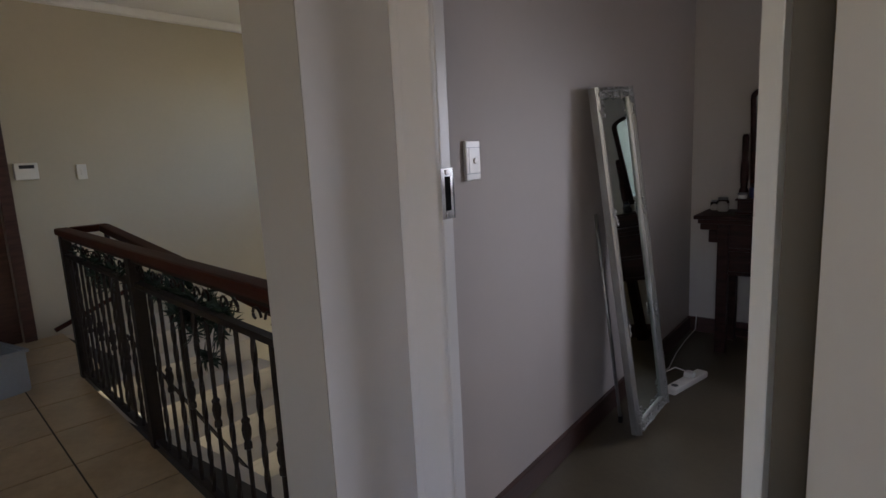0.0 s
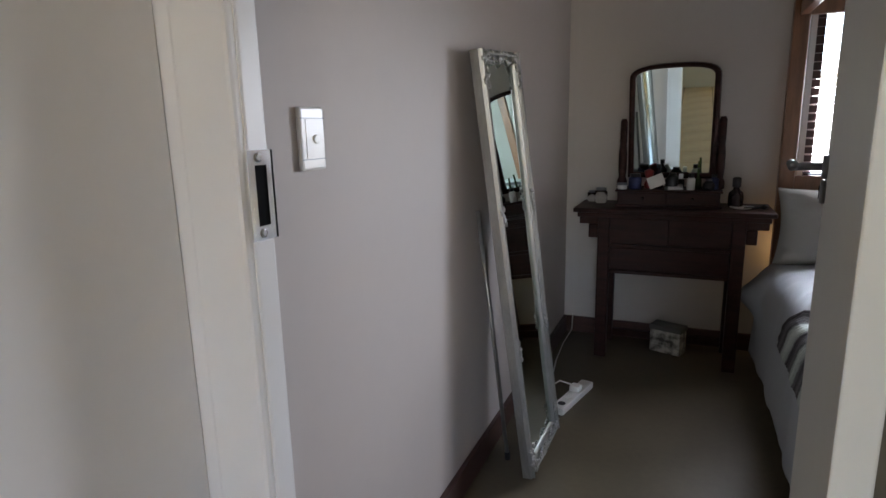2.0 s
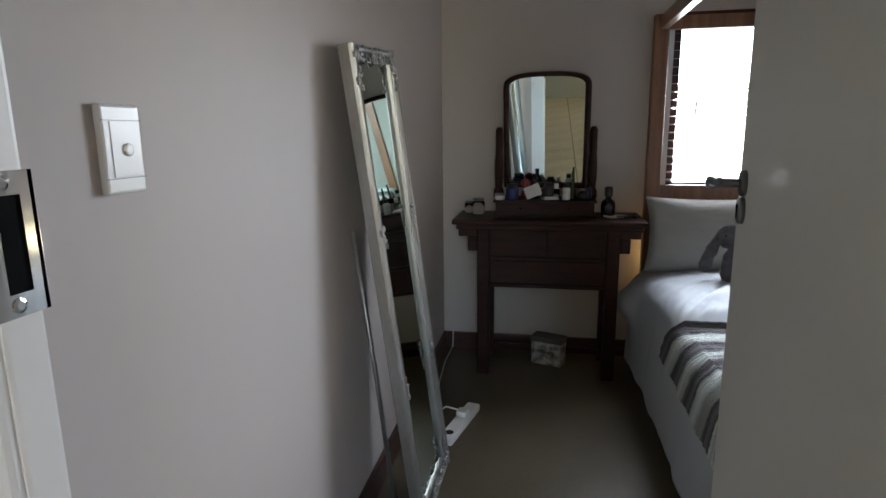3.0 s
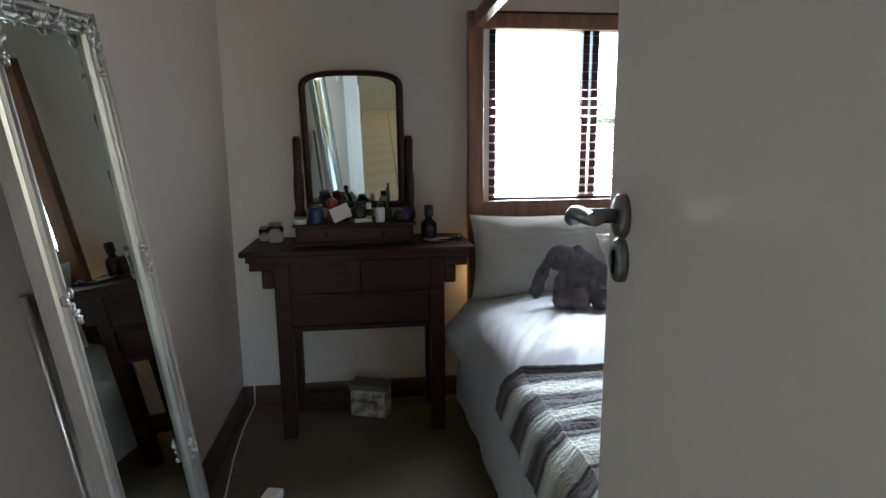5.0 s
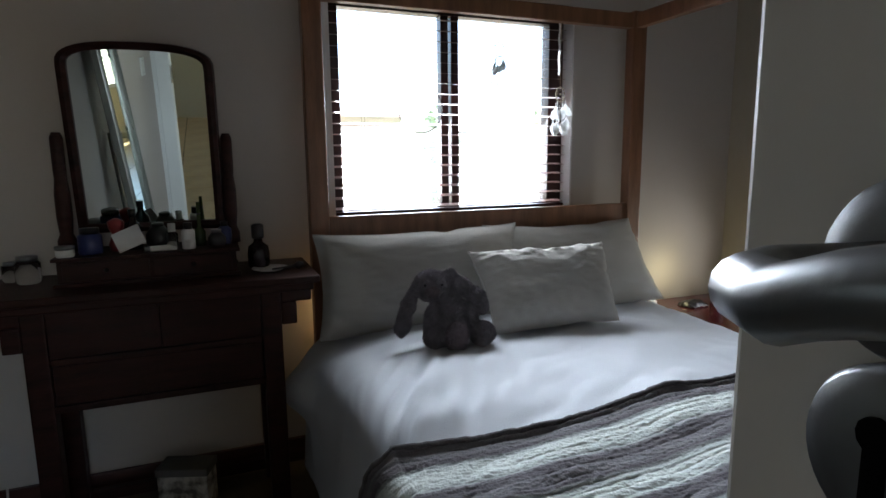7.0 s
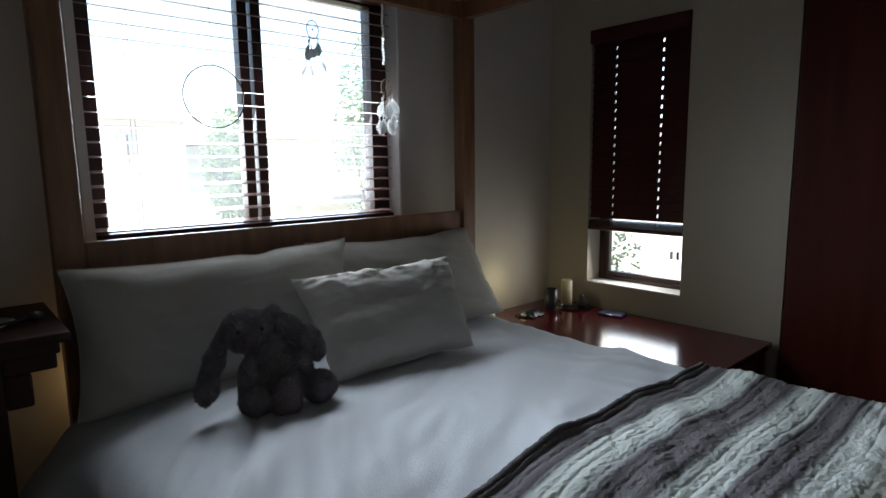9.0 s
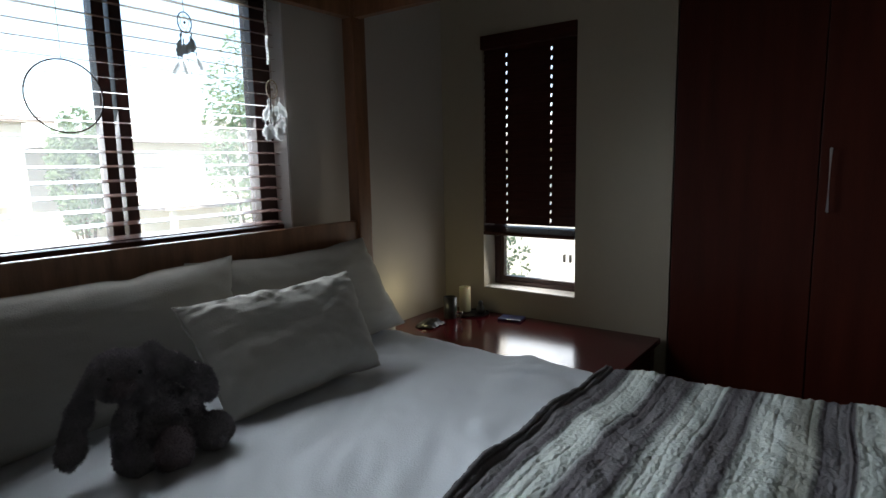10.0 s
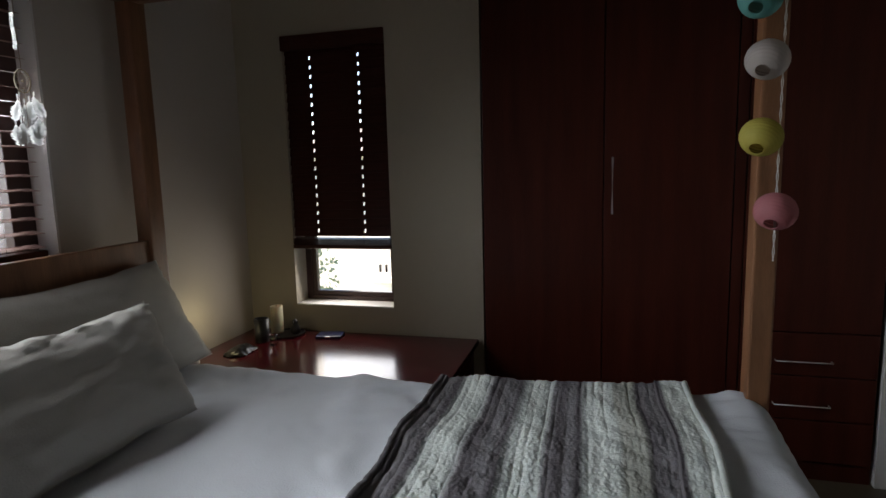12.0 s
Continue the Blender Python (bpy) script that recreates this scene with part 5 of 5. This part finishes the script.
def wardrobe():
    t = thing("wardrobe", "tall dark red mahogany wardrobe with flat doors and thin steel handles", "wardrobe", (0, 0, 0))
    X = 2.183
    bpart("carcass", (2.205, 2.74, 1.27, 2.665, 0.0, 2.44), M_WARD, t, 0.002)
    bpart("plinth", (2.198, 2.204, 1.27, 2.665, 0, 0.07), M_WARD, t, 0.001)

    def handle(parent, y, z0, z1, flat=False):
        bm = bmesh.new()
        if flat:
            tube(bm, [(X - 0.001, y - 0.09, z0), (X - 0.022, y - 0.09, z0), (X - 0.022, y + 0.09, z0), (X - 0.001, y + 0.09, z0)], 0.0022, 8)
        else:
            tube(bm, [(X - 0.001, y, z0), (X - 0.022, y, z0), (X - 0.022, y, z1), (X - 0.001, y, z1)], 0.0042, 8)
        part("handle", bm, M_SATIN, parent, "thin steel bar handle", True)
    for y0, y1, hy, zb in ((2.205, 2.660, None, 0.075), (1.760, 2.201, 2.172, 0.075), (1.276, 1.716, 1.735 - 0.035, 0.56)):
        dd = bpart("door", (X, 2.203, y0, y1, zb, 2.42), M_WARD, t, 0.002)
        if hy:
            handle(dd, hy, 0.985, 1.19)
    for z0, z1 in ((0.40, 0.555), (0.235, 0.395), (0.075, 0.23)):
        dd = bpart("drawer", (X, 2.203, 1.276, 1.716, z0, z1), M_WARD, t, 0.002)
        if z0 > 0.1:
            handle(dd, 1.51, (z0 + z1) / 2 - 0.022, 0, True)
    bpart("stile", (X + 0.004, 2.203, 1.720, 1.756, 0.075, 2.42), M_WARD, t, 0.002)
    structure("wall_return", [(2.178, 2.75, 1.0, 1.262, 0, ZC)], M_TRIM, label="white painted return beside the wardrobe")


def lanterns():
    for name, m, lab, x, y, z, tilt in (("paper_lantern", M_LAMPG, "turquoise", 1.380, 1.903, 1.515, 12), ("paper_lantern", M_LAMPW, "white", 1.396, 1.880, 1.386, 14), ("paper_lantern", M_LAMPY, "yellow", 1.395, 1.885, 1.218, -10), ("paper_lantern", M_LAMPP, "pink", 1.382, 1.852, 1.052, 6)):
        t = tagged(new(name), "small ribbed %s paper lantern hanging by the bedpost" % lab, "paper lantern", "lanterns on the string")
        t.matrix_basis = pose(x, y - 0.016, z, 22, 42, 0)
        bm = bmesh.new()
        prof = []
        for i in range(49):
            a = -1.22 + 2.44 * i / 48
            rib = 0.0011 * abs(math.sin(i * math.pi / 4))
            prof.append(((0.045 + rib) * math.cos(a), 0.0395 * math.sin(a)))
        n = 24
        rings = [[bm.verts.new((r * math.cos(2 * math.pi * k / n), r * math.sin(2 * math.pi * k / n), z2)) for k in range(n)] for r, z2 in prof]
        for a, b in zip(rings, rings[1:]):
            for k in range(n):
                bm.faces.new((a[k], a[(k + 1) % n], b[(k + 1) % n], b[k]))
        part("shade", bm, m, t, smooth=True)
        bm = bmesh.new()
        tube(bm, [(0.0155 * math.cos(q * math.pi / 8), 0.0155 * math.sin(q * math.pi / 8), -0.037) for q in range(17)], 0.001, 4)
        part("opening_ring", bm, m, t)
    s = tagged(new("lantern_string"), "white twisted cord hanging from the canopy rail with paper lanterns", "cord")
    bm = bmesh.new()
    for k in (0, math.pi):
        tube(bm, [(1.395 + 0.0018 * math.cos(q * 0.9 + k), 1.832 + 0.0018 * math.sin(q * 0.9 + k) , 1.76 - q * 0.0098) for q in range(85)], 0.0012, 4)
    part("cord", bm, M_FEATHER, s)


# ---- outside ----
def outside():
    g = tagged(new("ground"), "dry garden ground outside", kind="structure")
    bm = bmesh.new()
    box(bm, -400, 400, -400, 400, -3.6, -3.2)
    me = finish("ground", bm, M_GRASS)
    o = new("terrain", me)
    o.parent = g

    def house(label, x0, x1, y0, y1, zt, wall, ridge):
        h = thing("house", label, "house", (0, 0, 0))
        bpart("wall", (x0, x1, y0, y1, -3.2, zt), wall, h, 0)
        bm = bmesh.new()
        e = 0.5
        a = [bm.verts.new(p) for p in ((x0 - e, y0 - e, zt), (x1 + e, y0 - e, zt), (x1 + e, y1 + e, zt), (x0 - e, y1 + e, zt), (x0 + 2, (y0 + y1) / 2, zt + ridge), (x1 - 2, (y0 + y1) / 2, zt + ridge))]
        for q in ((0, 1, 5, 4), (1, 2, 5), (2, 3, 4, 5), (3, 0, 4), (3, 2, 1, 0)):
            bm.faces.new([a[i] for i in q])
        part("roof", bm, M_ROOF, h)
        return h
    h = house("pale rendered two-storey neighbouring house with a low tiled roof", -3.0, 4.75, 17, 24, 2.38, M_HOUSE, 0.5)
    wv = bpart("window", (3.22, 3.64, 16.90, 16.97, 1.22, 1.95), M_DIM, h, 0)
    bpart("frame", (3.41, 3.45, 16.88, 16.899, 1.22, 1.95), M_FRAME, wv, 0)
    bpart("sill", (3.12, 3.74, 16.85, 16.99, 1.14, 1.21), M_HOUSE, wv, 0)
    bpart("brick_panel", (3.0, 4.15, 16.975, 16.999, 0.55, 2.15), M_BRICK, h, 0)
    bpart("balcony_slab", (2.4, 4.3, 16.3, 16.97, 0.52, 0.66), M_HOUSE, h, 0)
    bpart("balcony_rail", (2.4, 4.3, 16.3, 16.35, 1.05, 1.10), M_ROOF, h, 0)
    for i in range(13):
        bpart("railing_bar", (2.45 + i * 0.15, 2.49 + i * 0.15, 16.3, 16.34, 0.66, 1.05), M_ROOF, h, 0)
    bpart("gutter", (-3.5, 5.2, 16.44, 16.56, 2.26, 2.37), M_ROOF, h, 0)
    h2 = house("pale neighbouring house with a low brown roof", 6.3, 13.5, 16, 22, 1.86, M_HOUSE, 0.9)
    bpart("porch_roof", (6.5, 9.2, 14.6, 15.98, 0.30, 0.42), M_ROOF, h2, 0)
    for x in (6.7, 8.9):
        bpart("porch_post", (x, x + 0.12, 14.7, 14.82, -3.2, 0.299), M_HOUSE, h2, 0)
    h3 = house("cream neighbouring house beyond the narrow window", 14, 19, 2.0, 12, 1.6, M_HOUSE, 1.2)
    bpart("ledge", (13.86, 13.99, 7.3, 7.98, -1.76, -1.64), M_HOUSE, h3, 0)
    for n, (x, y, z, s, tall, leaf) in enumerate(((7.75, 13.0, 1.9, 1.75, 2.3, 0.075), (5.5, 16.2, 1.2, 1.05, 1.45, 0.075), (3.02, 3.86, 0.55, 0.24, 0.20, 0.022), (12.5, 14.2, 0.8, 2.0, 1.6, 0.075))):
        t = thing("tree", "leafy green garden tree beside the neighbouring house", "tree", (x, y, -3.2))
        rnd = random.Random(n)
        bm = bmesh.new()
        k0 = min(1.0, s * 0.3)
        tube(bm, [(0, 0, 0), (0.05, 0, 1.2), (0, 0, 3.2 + z)], [0.3 * k0, 0.22 * k0, 0.08 * k0], 8)
        for k in range(5):
            a = k * 1.3
            tube(bm, [(0, 0, 1.6), (0.7 * math.cos(a) * s / 2, 0.7 * math.sin(a) * s / 2, 3.1 + z)], [0.12 * k0, 0.03 * k0], 6)
        part("trunk", bm, M_TRUNK, t)
        verts, faces = [], []
        for k in range(6500 if leaf > 0.05 else 330):
            v = Vector((rnd.gauss(0, 1), rnd.gauss(0, 1), rnd.gauss(0, 1))).normalized() * (rnd.random() ** 0.4)
            if nz(v.x, v.y, v.z + n * 7, 2.4) < -0.12:
                continue
            c = Vector((v.x * s * 0.62, v.y * s * 0.62, 3.2 + z + v.z * tall))
            a = Vector((rnd.gauss(0, 1), rnd.gauss(0, 1), rnd.gauss(0, 1))).normalized() * leaf
            b2 = a.orthogonal().normalized() * leaf * 0.45
            i = len(verts)
            verts += [c - a, c + b2, c + a, c - b2]
            faces.append((i, i + 1, i + 2, i + 3))
        me = bpy.data.meshes.new("crown")
        me.from_pydata(verts, [], faces)
        me.materials.append(M_TREE)
        o = new("crown", me)
        o.parent = t


stairwell()
hall_things()
door_frame()
bedroom_door()
light_switch()
leaning_mirror()
power_strip()
dressing_table()
table_mirror()
toiletries()
gift_box()
bed()
duvet()
throw()
pillow("pillow", "large white pillow propped against the pine headboard", pose(0.485, 3.495, 0.55, -9, 0, 0), 0.79, 0.365, 0.15, 1, dents=((0.25, 0.10, 0.05),))
pillow("pillow", "large white pillow at the far side of the headboard", pose(1.10, 3.545, 0.535, -6, 1, 2), 0.72, 0.37, 0.14, 5, 0.20, dents=((-0.1, 0.3, 0.05), (0.45, 0.15, 0.04)))
pillow("small_pillow", "smaller white pillow leaning in front of the large ones", pose(0.86, 3.20, 0.59, -32, 0, -2), 0.55, 0.30, 0.14, 9, -0.03, dents=((0.1, 0.25, 0.05),), crumple=0.028)
bunny()
windows()
window_hangings()
desk()
wardrobe()
lanterns()
outside()


def landing_floor():
    e1, e2 = Vector((-0.988, 0.151, 0)), Vector((-0.151, -0.988, 0))
    o = Vector((-1.25, 0.795, 0))
    hf = structure("hall_floor", [(-5.1, -1.25, -3.75, 0.80, -0.2, -0.003), (-1.25, 1.65, -3.75, 0.93, -0.2, -0.003), (-5.1, -4.0, 0.80, 1.45, -0.2, -0.003), (-4.0, -1.25, 0.8, 1.03, -0.2, -0.003)], M_GROUT, label="landing floor of large beige tiles with dark joints")
    T = 0.42
    full = bmesh.new()
    box(full, 0.004, T - 0.004, 0.004, T - 0.004, -0.01, 0.0, bevel=0.0015)
    me = finish("tile", full, M_TILE)
    ang = math.atan2(e1.y, e1.x)
    for i in range(-8, 10):
        for j in range(-1, 12):
            s, r = 0.13 + i * T, 0.305 + (j - 1) * T
            p = o + e1 * s + e2 * r
            m = Matrix.Translation(p) @ Matrix(((e1.x, e2.x, 0, 0), (e1.y, e2.y, 0, 0), (0, 0, 1, 0), (0, 0, 0, 1)))
            c = m @ Vector((T / 2, T / 2, 0))
            if not (-5.2 < c.x < 1.8 and -3.9 < c.y < 1.6) or (r < -0.2 and c.x > -1.5 and c.y > 1.1):
                continue
            data = me
            hi = [m @ Vector((a, b, 0)) for a in (0, T) for b in (0, T)]
            over_y = c.x > -1.35 and max(h.y for h in hi) > 0.93
            over_r = c.x <= -1.35 and c.x > -4.05 and r < 0.03
            if over_y or over_r:
                bm = bmesh.new()
                bm.from_mesh(me)
                if over_y:
                    inv = m.inverted()
                    co, no = inv @ Vector((0, 0.929, 0)), (inv.to_3x3() @ Vector((0, 1, 0)))
                else:
                    co, no = Vector((0, 0.02 - r, 0)), Vector((0, -1, 0))
                bmesh.ops.bisect_plane(bm, geom=[*bm.verts, *bm.edges, *bm.faces], plane_co=co, plane_no=no, clear_outer=True)
                if len(bm.faces) < 3:
                    bm.free()
                    continue
                data = bpy.data.meshes.new("tile")
                bm.to_mesh(data)
                bm.free()
                data.materials.clear()
                data.materials.append(M_TILE)
            ob = new("tile", data)
            ob.parent = hf
            ob.matrix_basis = m


landing_floor()
